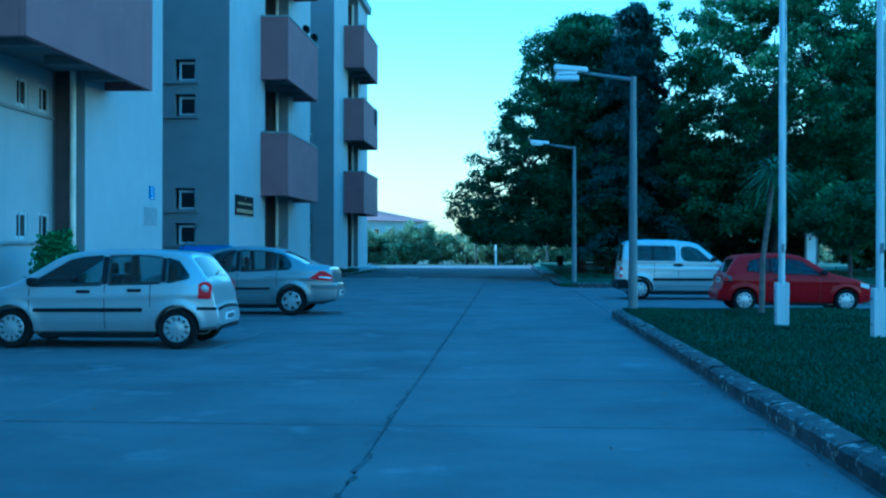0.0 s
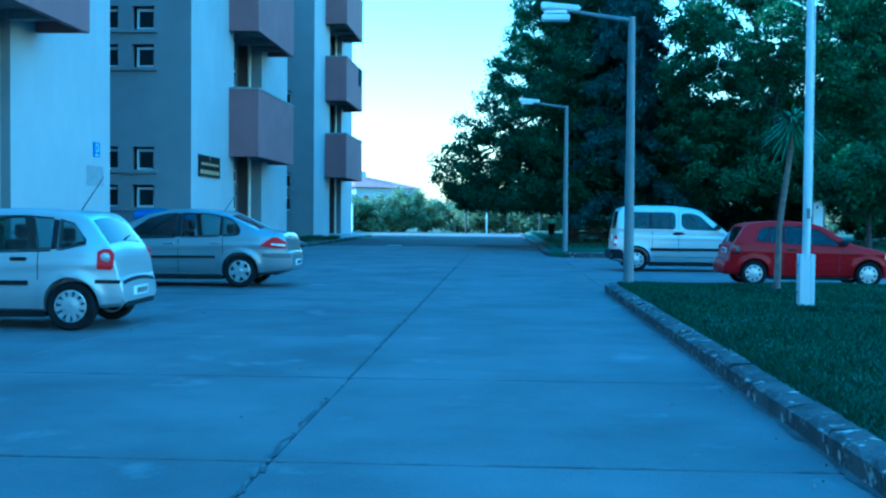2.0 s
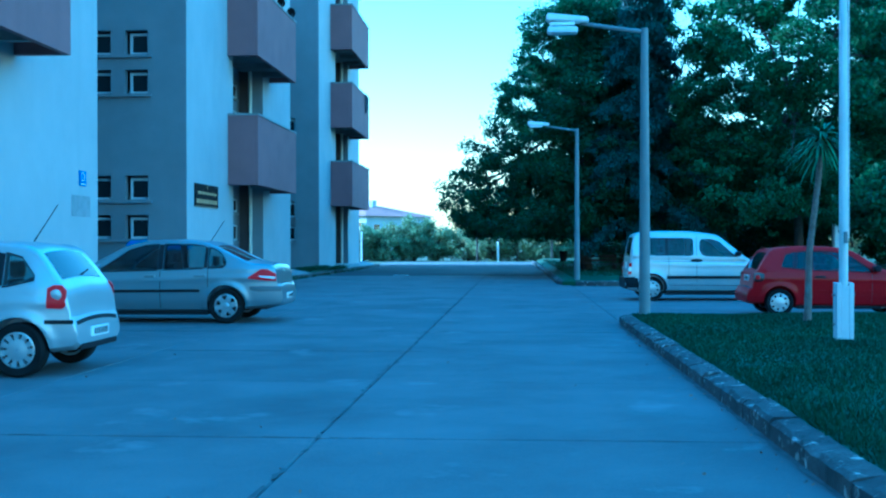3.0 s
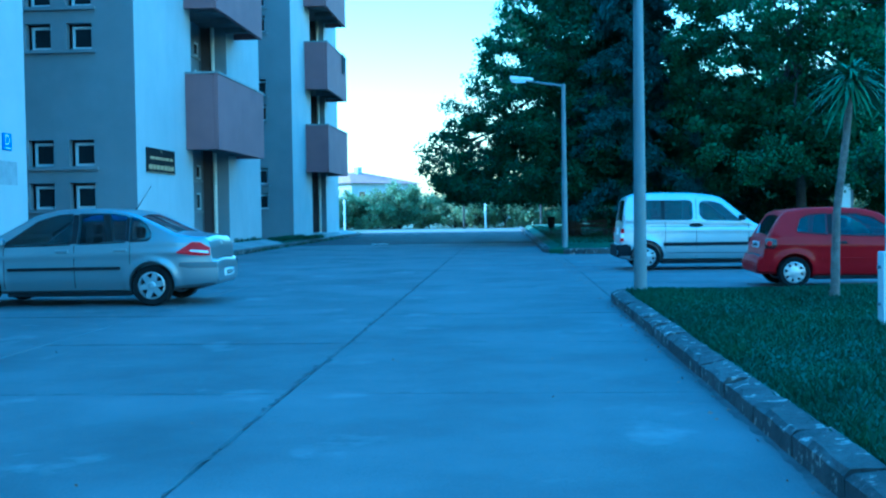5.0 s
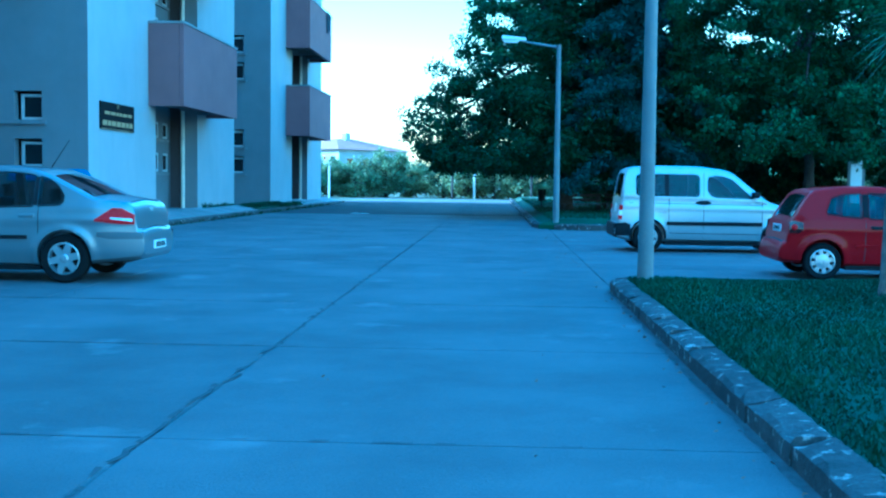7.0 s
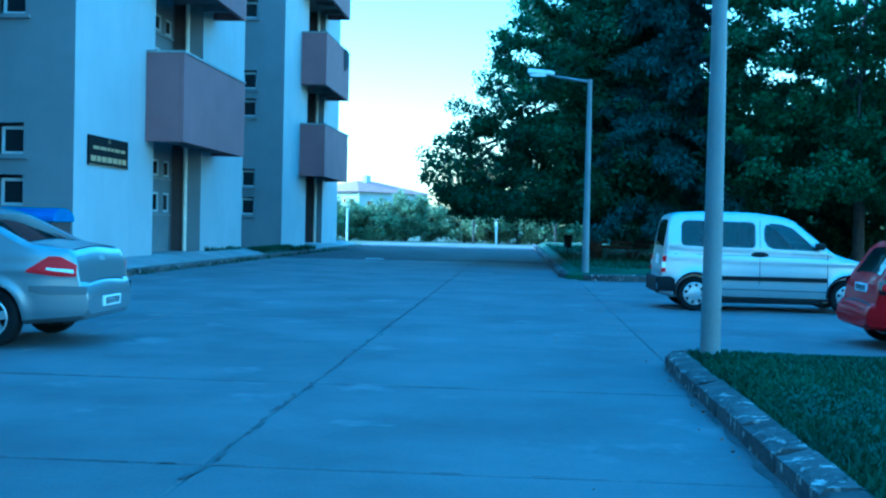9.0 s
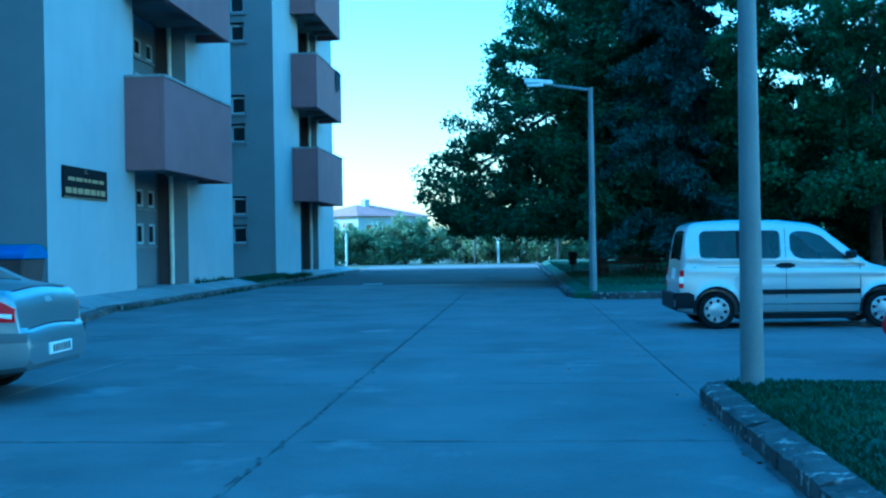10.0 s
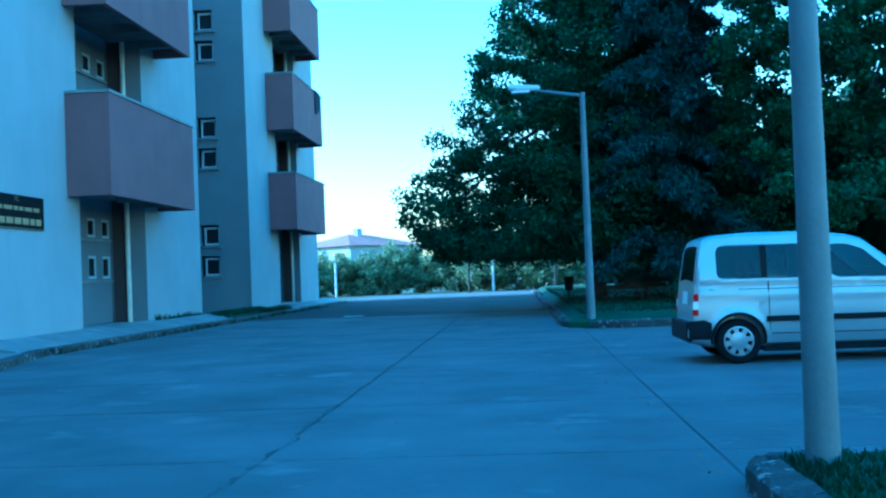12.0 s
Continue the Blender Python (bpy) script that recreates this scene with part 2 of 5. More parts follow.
def quads_object(name, corners, material, parent=None):
    """One mesh of loose faces; corners: array (n, 3 or 4, 3)."""
    n, k, _ = corners.shape
    me = bpy.data.meshes.new(name)
    me.vertices.add(n * k)
    me.vertices.foreach_set("co", corners.reshape(-1).astype(np.float32))
    me.loops.add(n * k)
    me.loops.foreach_set("vertex_index", np.arange(n * k, dtype=np.int32))
    me.polygons.add(n)
    me.polygons.foreach_set("loop_start", np.arange(0, n * k, k, dtype=np.int32))
    me.update(calc_edges=True)
    me.validate()
    me.materials.append(material)
    ob = new(name, me)
    ob.parent = parent
    return ob


def wall_panel(u0, u1, z0, z1, holes, depth, place):
    """A wall with rectangular openings through it. place(u, d, z) gives the world point d deep behind the face."""
    us = sorted({u0, u1, *(h[0] for h in holes), *(h[1] for h in holes)})
    zs = sorted({z0, z1, *(h[2] for h in holes), *(h[3] for h in holes)})
    bm = bmesh.new()
    seen = {}

    def v(i, j, d):
        if (i, j, d) not in seen:
            seen[i, j, d] = bm.verts.new(place(us[i], d, zs[j]))
        return seen[i, j, d]

    def solid(i, j):
        if not (0 <= i < len(us) - 1 and 0 <= j < len(zs) - 1):
            return False
        cu, cz = (us[i] + us[i + 1]) / 2, (zs[j] + zs[j + 1]) / 2
        return not any(a < cu < b and c < cz < e for a, b, c, e in holes)

    for i in range(len(us) - 1):
        for j in range(len(zs) - 1):
            if not solid(i, j):
                continue
            for d in (0, depth):
                bm.faces.new([v(i, j, d), v(i + 1, j, d), v(i + 1, j + 1, d), v(i, j + 1, d)])
            for di, dj, a, b in ((-1, 0, (i, j), (i, j + 1)), (1, 0, (i + 1, j), (i + 1, j + 1)),
                                 (0, -1, (i, j), (i + 1, j)), (0, 1, (i, j + 1), (i + 1, j + 1))):
                if not solid(i + di, j + dj):
                    bm.faces.new([v(*a, 0), v(*b, 0), v(*b, depth), v(*a, depth)])
    return bm


# ---- ground, road, kerbs ----
bm = bmesh.new()
R = 1500
ring = [bm.verts.new((R * math.cos(a), R * math.sin(a), -0.06)) for a in (2 * math.pi * k / 64 for k in range(64))]
bm.faces.new(ring)
tagged(part("ground", bm, M_EARTH), "dry grassy earth around the estate", "ground", kind="structure")
tagged(part("road_bed", box(-9.3, 24, -16, 100, -0.05, -0.025), M_JOINT), "dark dirt bed under the concrete road", "road", kind="structure")
road = tagged(empty("road"), "worn grey concrete slab road with open joints", "road", kind="structure")


def slab_mesh(w, d, seed, paint):
    rnd = random.Random(seed)
    bm = box(0, w, 0, d, -0.03, 0)
    top = [e for e in bm.edges if all(v.co.z > -0.01 for v in e.verts)]
    bmesh.ops.bevel(bm, geom=top, offset=0.012, segments=1, affect="EDGES")
    for v in bm.verts:
        v.co.x += rnd.uniform(-0.004, 0.004)
        v.co.y += rnd.uniform(-0.004, 0.004)
    me = bpy.data.meshes.new("slab")
    bm.to_mesh(me)
    bm.free()
    me.materials.append(paint)
    return me


ROWS = [(-16.6 + 3.4 * k, -16.6 + 3.4 * (k + 1)) for k in range(34)]
COLUMNS = [(-9.2, -6.9), (-6.9, -3.45), (-3.45, -0.03), (-0.03, 3.4)]
COLUMNS_SIDE = [(3.4, 6.8), (6.8, 10.2), (10.2, 13.6), (13.6, 17.0), (17.0, 20.4), (20.4, 23.8)]
slab_shapes = {}
rnd = random.Random(4)
for y0, y1 in ROWS:
    for x0, x1 in COLUMNS + [c for c in COLUMNS_SIDE if 23.5 < y0 < 44.5]:
        gap = 0.005
        # Rows between y 57 and 87 take the colour with painted tree shade.
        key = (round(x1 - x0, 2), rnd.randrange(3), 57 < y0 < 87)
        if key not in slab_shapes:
            slab_shapes[key] = slab_mesh(x1 - x0 - gap, y1 - y0 - gap, int(key[0] * 100) + key[1], M_SHADED_SLAB if key[2] else M_SLAB)
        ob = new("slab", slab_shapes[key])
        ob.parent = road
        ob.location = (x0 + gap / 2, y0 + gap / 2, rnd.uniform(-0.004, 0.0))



def ragged_ribbon(name, along, side, start, end, wide, seed, wander=0.02, gaps=0.0, one_sided=False):
    """A dirt-filled crack, or an edge of dirt with painted shade, lying on the slabs; along is 'x' or 'y', side the
    fixed coordinate.
    """
    rnd = random.Random(seed)
    bm = bmesh.new()
    last, at, drift, width = None, start, 0.0, wide
    while at < end:
        drift = 0.7 * drift + rnd.uniform(-wander, wander)
        width = 0.6 * width + 0.4 * wide * rnd.uniform(0.2, 1.9)
        a, b = (side - width, side) if one_sided else (side + drift - width / 2, side + drift + width / 2)
        row = [bm.verts.new((c, at, 0.0045) if along == "y" else (at, c, 0.005)) for c in (a, b)]
        if last and rnd.random() > gaps:
            bm.faces.new((last[0], last[1], row[1], row[0]) if along == "y" else (last[0], row[0], row[1], last[1]))
        last = row
        at += rnd.uniform(0.04, 0.16)
    return part(name, bm, M_CRACK_SHADE, road)


ragged_ribbon("joint_crack", "y", -0.03, -2, 62, 0.03, 51, 0.03, 0.35)
for k in range(5, 19):
    ragged_ribbon("joint_crack", "x", -16.6 + 3.4 * k, -8, -0.05, 0.02, 60 + k, 0.012, 0.35)
    ragged_ribbon("joint_crack", "x", -16.6 + 3.4 * k, 0.0, 3.2, 0.016, 90 + k, 0.012, 0.65)
# Kerb-foot dirt together with the kerb's contact shade, painted as one dark ribbon.
ragged_ribbon("dirt_edge", "y", 3.34, -2, 26, 0.06, 130, one_sided=True)

tagged(part("road_mark", box(-4.5, -3.75, 59.05, 59.4, 0.0, 0.006), M_PAPER), "white scuffed paint mark on the concrete road", "road mark", kind="structure")


def lawn(name, x0, x1, y0, y1, z, label, rise):
    """A lawn sheet that swells by rise within a metre of its edge."""
    bm = bmesh.new()

    def swell(x, y):
        return rise * min(1.0, max(0.0, min(x - x0, y - y0, y1 - y) / 0.5))

    us = [x0, x0 + 0.25, x0 + 0.5] + [x0 + 1.2 * (k + 1) for k in range(int((x1 - x0) / 1.2) - 1)] + [x1]
    vs = [y0, y0 + 0.25, y0 + 0.5] + [y0 + 1.2 * (k + 1) for k in range(int((y1 - y0) / 1.2) - 1)] + [y1 - 0.5, y1 - 0.25, y1]
    nx, ny = len(us) - 1, len(vs) - 1
    grid = [[bm.verts.new((u, v, z + swell(u, v) + 0.018 * noise.noise((u * 0.6, v * 0.6, 3)) * (0 < i < nx and 0 < j < ny))) for j, v in enumerate(vs)] for i, u in enumerate(us)]
    for i in range(nx):
        for j in range(ny):
            bm.faces.new((grid[i][j], grid[i + 1][j], grid[i + 1][j + 1], grid[i][j + 1]))
    edge = [grid[i][0] for i in range(nx + 1)] + [grid[nx][j] for j in range(1, ny + 1)] + [grid[i][ny] for i in range(nx - 1, -1, -1)] + [grid[0][j] for j in range(ny - 1, 0, -1)]
    low = [bm.verts.new((v.co.x, v.co.y, -0.05)) for v in edge]
    for k in range(len(edge)):
        bm.faces.new((edge[k], edge[(k + 1) % len(edge)], low[(k + 1) % len(edge)], low[k]))
    return tagged(part(name, bm, M_SOIL), label, "lawn", kind="structure")


lawn("lawn_front", 3.56, 40, -16, 26.3, 0.14, "short green lawn inside a weathered kerb", 0.05)
lawn("lawn_park", 3.1, 60, 45.75, 99, 0.13, "shaded lawn under tall trees behind a kerb", 0.18)


def blades(name, areas, height, label, seed, swell=0.0):
    g = np.random.default_rng(seed)
    out = []
    for x0, x1, y0, y1, z, n in areas:
        x, y = g.uniform(x0, x1, n), g.uniform(y0, y1, n)
        z = z + swell * np.clip(np.minimum(x - 3.56, 26.3 - y) / 0.5, 0, 1)
        patch = 0.75 + 0.35 * np.sin(x * 1.3 + np.sin(y * 0.9) * 2) * np.sin(y * 0.7 + x * 0.4)
        h = height * g.uniform(0.5, 1.25, n) * patch
        a = g.uniform(0, 2 * np.pi, n)
        w = g.uniform(0.004, 0.010, n) * (1 + (y - 6) / 30)
        lean = g.normal(0, 0.5, (n, 2)) * h[:, None]
        base = np.stack([x, y, z - 0.005 + 0 * x], 1)
        side = np.stack([np.cos(a) * w, np.sin(a) * w, 0 * w], 1)
        tip = base + np.stack([lean[:, 0], lean[:, 1], h], 1)
        out.append(np.stack([base - side, base + side, tip], 1))
    ob = quads_object(name, np.concatenate(out), M_GRASS)
    return tagged(ob, label, "grass", kind="stuff")


blades("grass", [(3.58, 8, 5, 26.28, 0.152, 88000), (8, 13, 5, 26.28, 0.152, 48000), (13, 20, 5, 26.28, 0.152, 26000), (3.58, 20, -10, 5, 0.14, 20000), (3.55, 3.8, 6, 26.25, 0.14, 7000)],
       0.07, "short green lawn grass with uneven tufts", 3, 0.05)
blades("grass_park", [(3.4, 20, 46.3, 62, 0.3, 26000), (3.4, 10, 62, 90, 0.3, 10000)], 0.1, "shaded lawn grass under the trees", 5)
blades("grass_verge", [(-9.05, -8.2, 57.2, 63.0, 0.25, 2500), (-8.2, -7.8, 62, 66, 0.2, 500), (-7.9, -7.84, 37, 75, 0.0, 500), (-9.08, -8.98, 52, 57, 0.34, 200)], 0.22, "weedy grass strip between the blocks", 6)


def kerb_mesh(length, seed):
    """A kerb stone with chipped upper edges."""
    rnd = random.Random(seed)
    bm = bmesh.new()
    n = 6
    prof = ((0, -0.05), (0, 0.13), (0.03, 0.165), (0.21, 0.17), (0.24, 0.15), (0.24, -0.05))
    rings = []
    for i in range(n + 1):
        chip = rnd.uniform(0, 0.022) + (0.03 if rnd.random() < 0.2 else 0)
        rings.append([bm.verts.new((a + (chip * 0.7 if k == 2 else 0) + rnd.uniform(-0.004, 0.004), length * i / n,
                                    b - (chip if k in (2,) else 0) - (chip * 0.3 if k == 1 else 0) + rnd.uniform(-0.004, 0.004))) for k, (a, b) in enumerate(prof)])
    for r, s in zip(rings, rings[1:]):
        for k in range(6):
            bm.faces.new((r[k], r[(k + 1) % 6], s[(k + 1) % 6], s[k]))
    bm.faces.new(rings[0])
    bm.faces.new(rings[-1][::-1])
    bmesh.ops.recalc_face_normals(bm, faces=bm.faces)
    me = bpy.data.meshes.new("kerb_stone")
    bm.to_mesh(me)
    bm.free()
    me.materials.append(M_KERB)
    return me


KERBS = [kerb_mesh(0.985, s) for s in range(5)]


def kerb_run(parent, x, y, heading, count, rnd, step=1.0):
    """Stones in a row from (x, y); heading in degrees from +y, lawn to the right of it."""
    for i in range(count):
        ob = new("kerb_stone", rnd.choice(KERBS))
        ob.parent = parent
        a = radians(heading)
        ob.matrix_basis = pose(x - math.sin(a) * i * step, y + math.cos(a) * i * step, rnd.uniform(-0.008, 0.004), 0, rnd.uniform(-1.2, 1.2), heading + rnd.uniform(-0.5, 0.5)) @ Matrix.Diagonal((1, step, 1, 1))


rk = random.Random(8)
kerb_a = tagged(empty("kerb_front"), "weathered concrete kerb with chipped pale edges", "kerb", kind="structure")
kerb_run(kerb_a, 3.33, -12.9, 0, 39, rk)
for k in range(3):                      # rounded corner
    a0 = k * 30
    cx, cy, rr = 3.33 + 0.4, 26.1, 0.4
    kerb_run(kerb_a, cx - rr * math.cos(radians(a0)), cy + rr * math.sin(radians(a0)), -a0 - 15, 1, rk, 0.22)
kerb_run(kerb_a, 3.75, 26.5, -90, 26, rk)
kerb_b = tagged(empty("kerb_park"), "weathered concrete kerb round the shaded lawn", "kerb", kind="structure")
for k in range(4):
    a = radians(180 + 22.5 * (4 - k))
    b = radians(180 + 22.5 * (3 - k))
    p = (4.3 + 1.35 * math.cos(a), 46.85 + 1.35 * math.sin(a))
    q = (4.3 + 1.35 * math.cos(b), 46.85 + 1.35 * math.sin(b))
    kerb_run(kerb_b, *p, math.degrees(math.atan2(-(q[0] - p[0]), q[1] - p[1])), 1, rk, math.dist(p, q))
for i in range(18):
    kerb_run(kerb_b, 5.3 + i, 45.5, 90, 1, rk)
kerb_run(kerb_b, 2.93, 46.85, 0.35, 50, rk)

# pavement along the blocks, rising gently from its edge to the walls
pavement = tagged(empty("pavement"), "raised concrete slab pavement along the blocks", "pavement", kind="structure")


def pave_mesh(x0, x1, z0, z1, d, paint=M_PAVE):
    bm = bmesh.new()
    v = add_box(bm, x0, x1, 0, d, -0.05, z0)
    v[4].co.z = v[7].co.z = z1
    top = [e for e in bm.edges if all(w.co.z > 0 for w in e.verts)]
    bmesh.ops.bevel(bm, geom=top, offset=0.01, segments=1, affect="EDGES")
    me = bpy.data.meshes.new("paving_slab")
    bm.to_mesh(me)
    bm.free()
    me.materials.append(paint)
    return me


EDGE, INNER = pave_mesh(-8.15, -7.9, 0.13, 0.15, 1.39, M_KERB), pave_mesh(-9.16, -8.16, 0.16, 0.36, 1.39)
for k in range(5):
    ob = new("paving_slab", EDGE)
    ob.parent = pavement
    ob.matrix_basis = pose(-6.52 - 0.29 * k, 35.2 + 1.36 * k, 0.004, 0, 0, 12) @ Matrix.Translation((7.9, 0, 0))
bm = bmesh.new()
apron = [(-6.82, 35.2), (-8.2, 41.7), (-9.13, 41.7), (-9.13, 35.2)]
top = [bm.verts.new((x, y, 0.14)) for x, y in apron]
low = [bm.verts.new((x, y, -0.05)) for x, y in apron]
bm.faces.new(top)
for k in range(4):
    bm.faces.new((top[k], top[(k + 1) % 4], low[(k + 1) % 4], low[k]))
part("apron", bm, M_PAVE, pavement)
for k in range(32):
    y = 36.6 + 1.4 * k
    for me in (EDGE, INNER):
        if me is EDGE and y < 41.5:
            continue
        if me is INNER and (57.2 < y < 62.2 or y < 40.7):
            continue
        ob = new("paving_slab", me)
        ob.parent = pavement
        ob.location = (random.uniform(-0.008, 0.008), y, random.uniform(-0.006, 0.006))
tagged(part("verge_soil", box(-9.16, -8.17, 57.2, 63, -0.05, 0.22), M_SOIL), "bare weedy soil strip between blocks", "soil", kind="structure")
tagged(part("courtyard", box(-24, -9.17, -16, 86, -0.05, 0.1), M_PAVE), "concrete courtyard ground between the blocks", "pavement", kind="structure")
tagged(part("forecourt", box(-9.165, -8.9, -16, 35.19, -0.05, 0.1), M_PAVE), "concrete strip at the foot of the block", "pavement", kind="structure")


# ---- apartment blocks ----
def window_unit(parent, place, w, z0, z1, reveal=0.14, bars=0):
    """A small framed window set back in its opening. place(u, d, z): u across, d deep behind the face."""
    def piece(u0, u1, d0, d1, a, b):
        bm = bmesh.new()
        v = add_box(bm, 0, 1, 0, 1, 0, 1)
        for q in v:
            q.co = Vector(place(u0 + (u1 - u0) * q.co.x, d0 + (d1 - d0) * q.co.y, a + (b - a) * q.co.z))
        return bm
    win = empty("window")
    win.parent = parent
    f = 0.075
    bm = bmesh.new()
    for u0, u1, a, b in ((-w / 2, w / 2, z0, z0 + f), (-w / 2, w / 2, z1 - f, z1), (-w / 2, -w / 2 + f, z0 + f, z1 - f), (w / 2 - f, w / 2, z0 + f, z1 - f)):
        v = add_box(bm, 0, 1, 0, 1, 0, 1)
        for q in v:
            q.co = Vector(place(u0 + (u1 - u0) * q.co.x, reveal + 0.06 * q.co.y, a + (b - a) * q.co.z))
    part("window_frame", bm, M_PVC, win)
    part("pane", piece(-w / 2 + f, w / 2 - f, reveal + 0.03, reveal + 0.05, z0 + f, z1 - f), M_GLASS, win)
    for k in range(bars):
        u = -w / 2 + w * (k + 0.5) / bars
        part("window_bar", piece(u - 0.012, u + 0.012, reveal - 0.04, reveal - 0.016, z0, z1), M_PVC, win)
    return win


def paint_faces(ob, second, test):
    """Gives the faces that pass the test a second paint."""
    ob.data.materials.append(second)
    for p in ob.data.polygons:
        if test(p):
            p.material_index = 1


def balcony(parent, x_wall, x_out, y0, y1, z0, height, ribs=3):
    b = empty("balcony")
    b.parent = parent
    t = 0.14
    part("front_panel", box(x_out - t, x_out, y0, y1, z0, z0 + height - 0.07, 0.012), M_MAUVE, b)
    part("side_panel", box(x_wall + 0.003, x_out - t - 0.002, y0, y0 + t, z0, z0 + height - 0.07, 0.012), M_MAUVE, b)
    part("side_panel", box(x_wall + 0.003, x_out - t - 0.002, y1 - t, y1, z0, z0 + height - 0.07, 0.012), M_MAUVE, b)
    bm = bmesh.new()
    for q in ((x_out - t - 0.03, x_out + 0.03, y0 - 0.03, y1 + 0.03), (x_wall + 0.003, x_out - t - 0.034, y0 - 0.03, y0 + t + 0.03), (x_wall + 0.003, x_out - t - 0.034, y1 - t - 0.03, y1 + 0.03)):
        add_box(bm, *q, z0 + height - 0.068, z0 + height)
    part("coping", bm, M_CAP, b, "pale concrete coping")
    part("floor_slab", box(x_wall - 0.9, x_out - t - 0.003, y0 + t + 0.003, y1 - t - 0.003, z0 + 0.28, z0 + 0.45), M_SOFFIT, b)
    for k in range(ribs):
        y = y0 + (y1 - y0) * (k + 0.6) / (ribs + 0.2)
        part("soffit_rib", box(x_wall + 0.004, x_out - t - 0.004, y - 0.11, y + 0.11, z0 + 0.06, z0 + 0.277), M_SOFFIT, b)
    return b


def block(label, xe, ys, yn, n0, n1, xb, by0, by1, floors, niche_rows, niche_wins, south_rows, top=17.8, base=0.0, depth=0.92, niche_tone=None, bars=0, rail=2.62):
    b = tagged(empty("apartment_block"), label, "apartment block", "apartment blocks along the road")
    west = -23.0
    cols = [(-1.9 - 1.22 * k, -1.26 - 1.22 * k) for k in range(5)]
    holes = [(xe + a - 0.12, xe + c, z0, z1 + 0.08) for a, c in cols for z0, z1 in south_rows]
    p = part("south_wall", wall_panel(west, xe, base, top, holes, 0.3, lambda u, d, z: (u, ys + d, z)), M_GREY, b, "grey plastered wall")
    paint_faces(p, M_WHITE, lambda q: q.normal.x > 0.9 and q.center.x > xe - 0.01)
    for a, c in cols:
        for z0, z1 in south_rows:
            window_unit(b, lambda u, d, z, m=xe + (a + c) / 2: (m + u, ys + d, z), 0.64, z0, z1, 0.2)
    for z0, z1 in south_rows:
        for k in (0, 2):
            a = xe + cols[min(k + 1, 4)][0] - 0.2
            part("sill", box(a, xe + cols[k][1] + 0.14, ys - 0.09, ys - 0.003, z0 - 0.12, z0 - 0.04, 0.008), M_GREY, b)
    for u0, u1 in ((ys + 0.3, n0), (n1, yn - 0.3)):
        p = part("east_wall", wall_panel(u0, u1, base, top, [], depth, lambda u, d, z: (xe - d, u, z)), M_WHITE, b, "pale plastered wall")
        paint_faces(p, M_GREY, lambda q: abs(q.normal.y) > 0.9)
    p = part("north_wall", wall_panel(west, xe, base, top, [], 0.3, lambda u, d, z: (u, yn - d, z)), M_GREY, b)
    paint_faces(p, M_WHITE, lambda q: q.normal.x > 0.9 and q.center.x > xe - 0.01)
    nh = [(c - 0.31, c + 0.31, z0, z1) for c in niche_wins for z0, z1 in niche_rows]
    # The default grey puts the deep shade under the balconies into the recess colour.
    part("niche_wall", wall_panel(n0, n1, base, top, nh, 0.2, lambda u, d, z: (xe - depth - d, u, z)), niche_tone or M_GREY, b, "recessed plaster wall")
    for c in niche_wins:
        for z0, z1 in niche_rows:
            window_unit(b, lambda u, d, z, m=c: (xe - depth - d, m + u, z), 0.62, z0, z1, 0.02, bars)
    for z0 in sorted({z0 for z0, _ in niche_rows}):
        part("sill", box(xe - depth + 0.002, xe - depth + 0.07, min(niche_wins) - 1.6, n1 - 0.06, z0 - 0.12, z0 - 0.05), M_CAP, b)
    # Dark brown panel up the whole north jamb of the niche.
    part("door_panel", box(xe - depth + 0.08, xe - depth + 0.46, n1 - 0.045, n1 - 0.003, base + 0.36, top - 0.4), M_BROWN, b, "dark brown full-height panel")
    part("downpipe", tube([(xe - depth + 0.56, n1 - 0.11, base + 0.3), (xe - depth + 0.56, n1 - 0.11, top - 0.4)], [0.075, 0.075], 10), M_PIPE, b, "cream downpipe", True)
    part("doorstep", box(xe - depth + 0.003, xe - 0.004, n0 + 0.003, n1 - 0.003, base, base + 0.34), M_CAP, b)
    part("roof", box(west, xe + 0.25, ys - 0.2, yn + 0.2, top + 0.003, top + 0.5), M_CAP, b)
    for z in floors:
        balcony(b, xe, xb, by0, by1, z, rail)
    return b


def rows(*pairs, pitch=4.68, count=3):
    return [(a + pitch * k, c + pitch * k) for k in range(count) for a, c in pairs]


LAB = "grey and pale plastered block with mauve balconies"
block_a = block(LAB + " raised higher", -9.42, 17.6, 34.0, 22.7, 27.88, -8.2, 21.8, 29.32, (5.58, 10.3, 15.0),
                rows((1.72, 2.36), (4.79, 5.45), pitch=6.2, count=2), (26.15, 27.38), rows((1.67, 2.35), (2.93, 3.62)), depth=0.82, niche_tone=M_WHITE, bars=2)
block_b = block(LAB + " and a black sign", -9.1, 40.75, 57.1, 46.6, 51.5, -7.97, 45.83, 52.83, (3.66, 8.4, 13.12),
                rows((1.65, 2.3), (2.83, 3.38), pitch=4.72), (50.05, 51.13), rows((1.67, 2.35), (2.93, 3.62)), depth=1.07)
block_c = block(LAB + " far along", -8.85, 63.2, 78.0, 68.6, 73.2, -7.64, 66.9, 73.9, (3.62, 7.98, 12.32),
                rows((1.65, 2.3), (2.83, 3.38), pitch=4.37), (71.6, 72.72), rows((1.7, 2.42), (2.93, 3.66), pitch=4.37), rail=2.53)
# Unseen block, added so that the near road lies out of the sun.
shade_block = tagged(empty("apartment_block"), "plain unseen block added to shade the near road", "apartment block", "apartment blocks along the road")
part("wall", box(-23, -9.42, -30, 11, 0, 17.8), M_WHITE, shade_block)
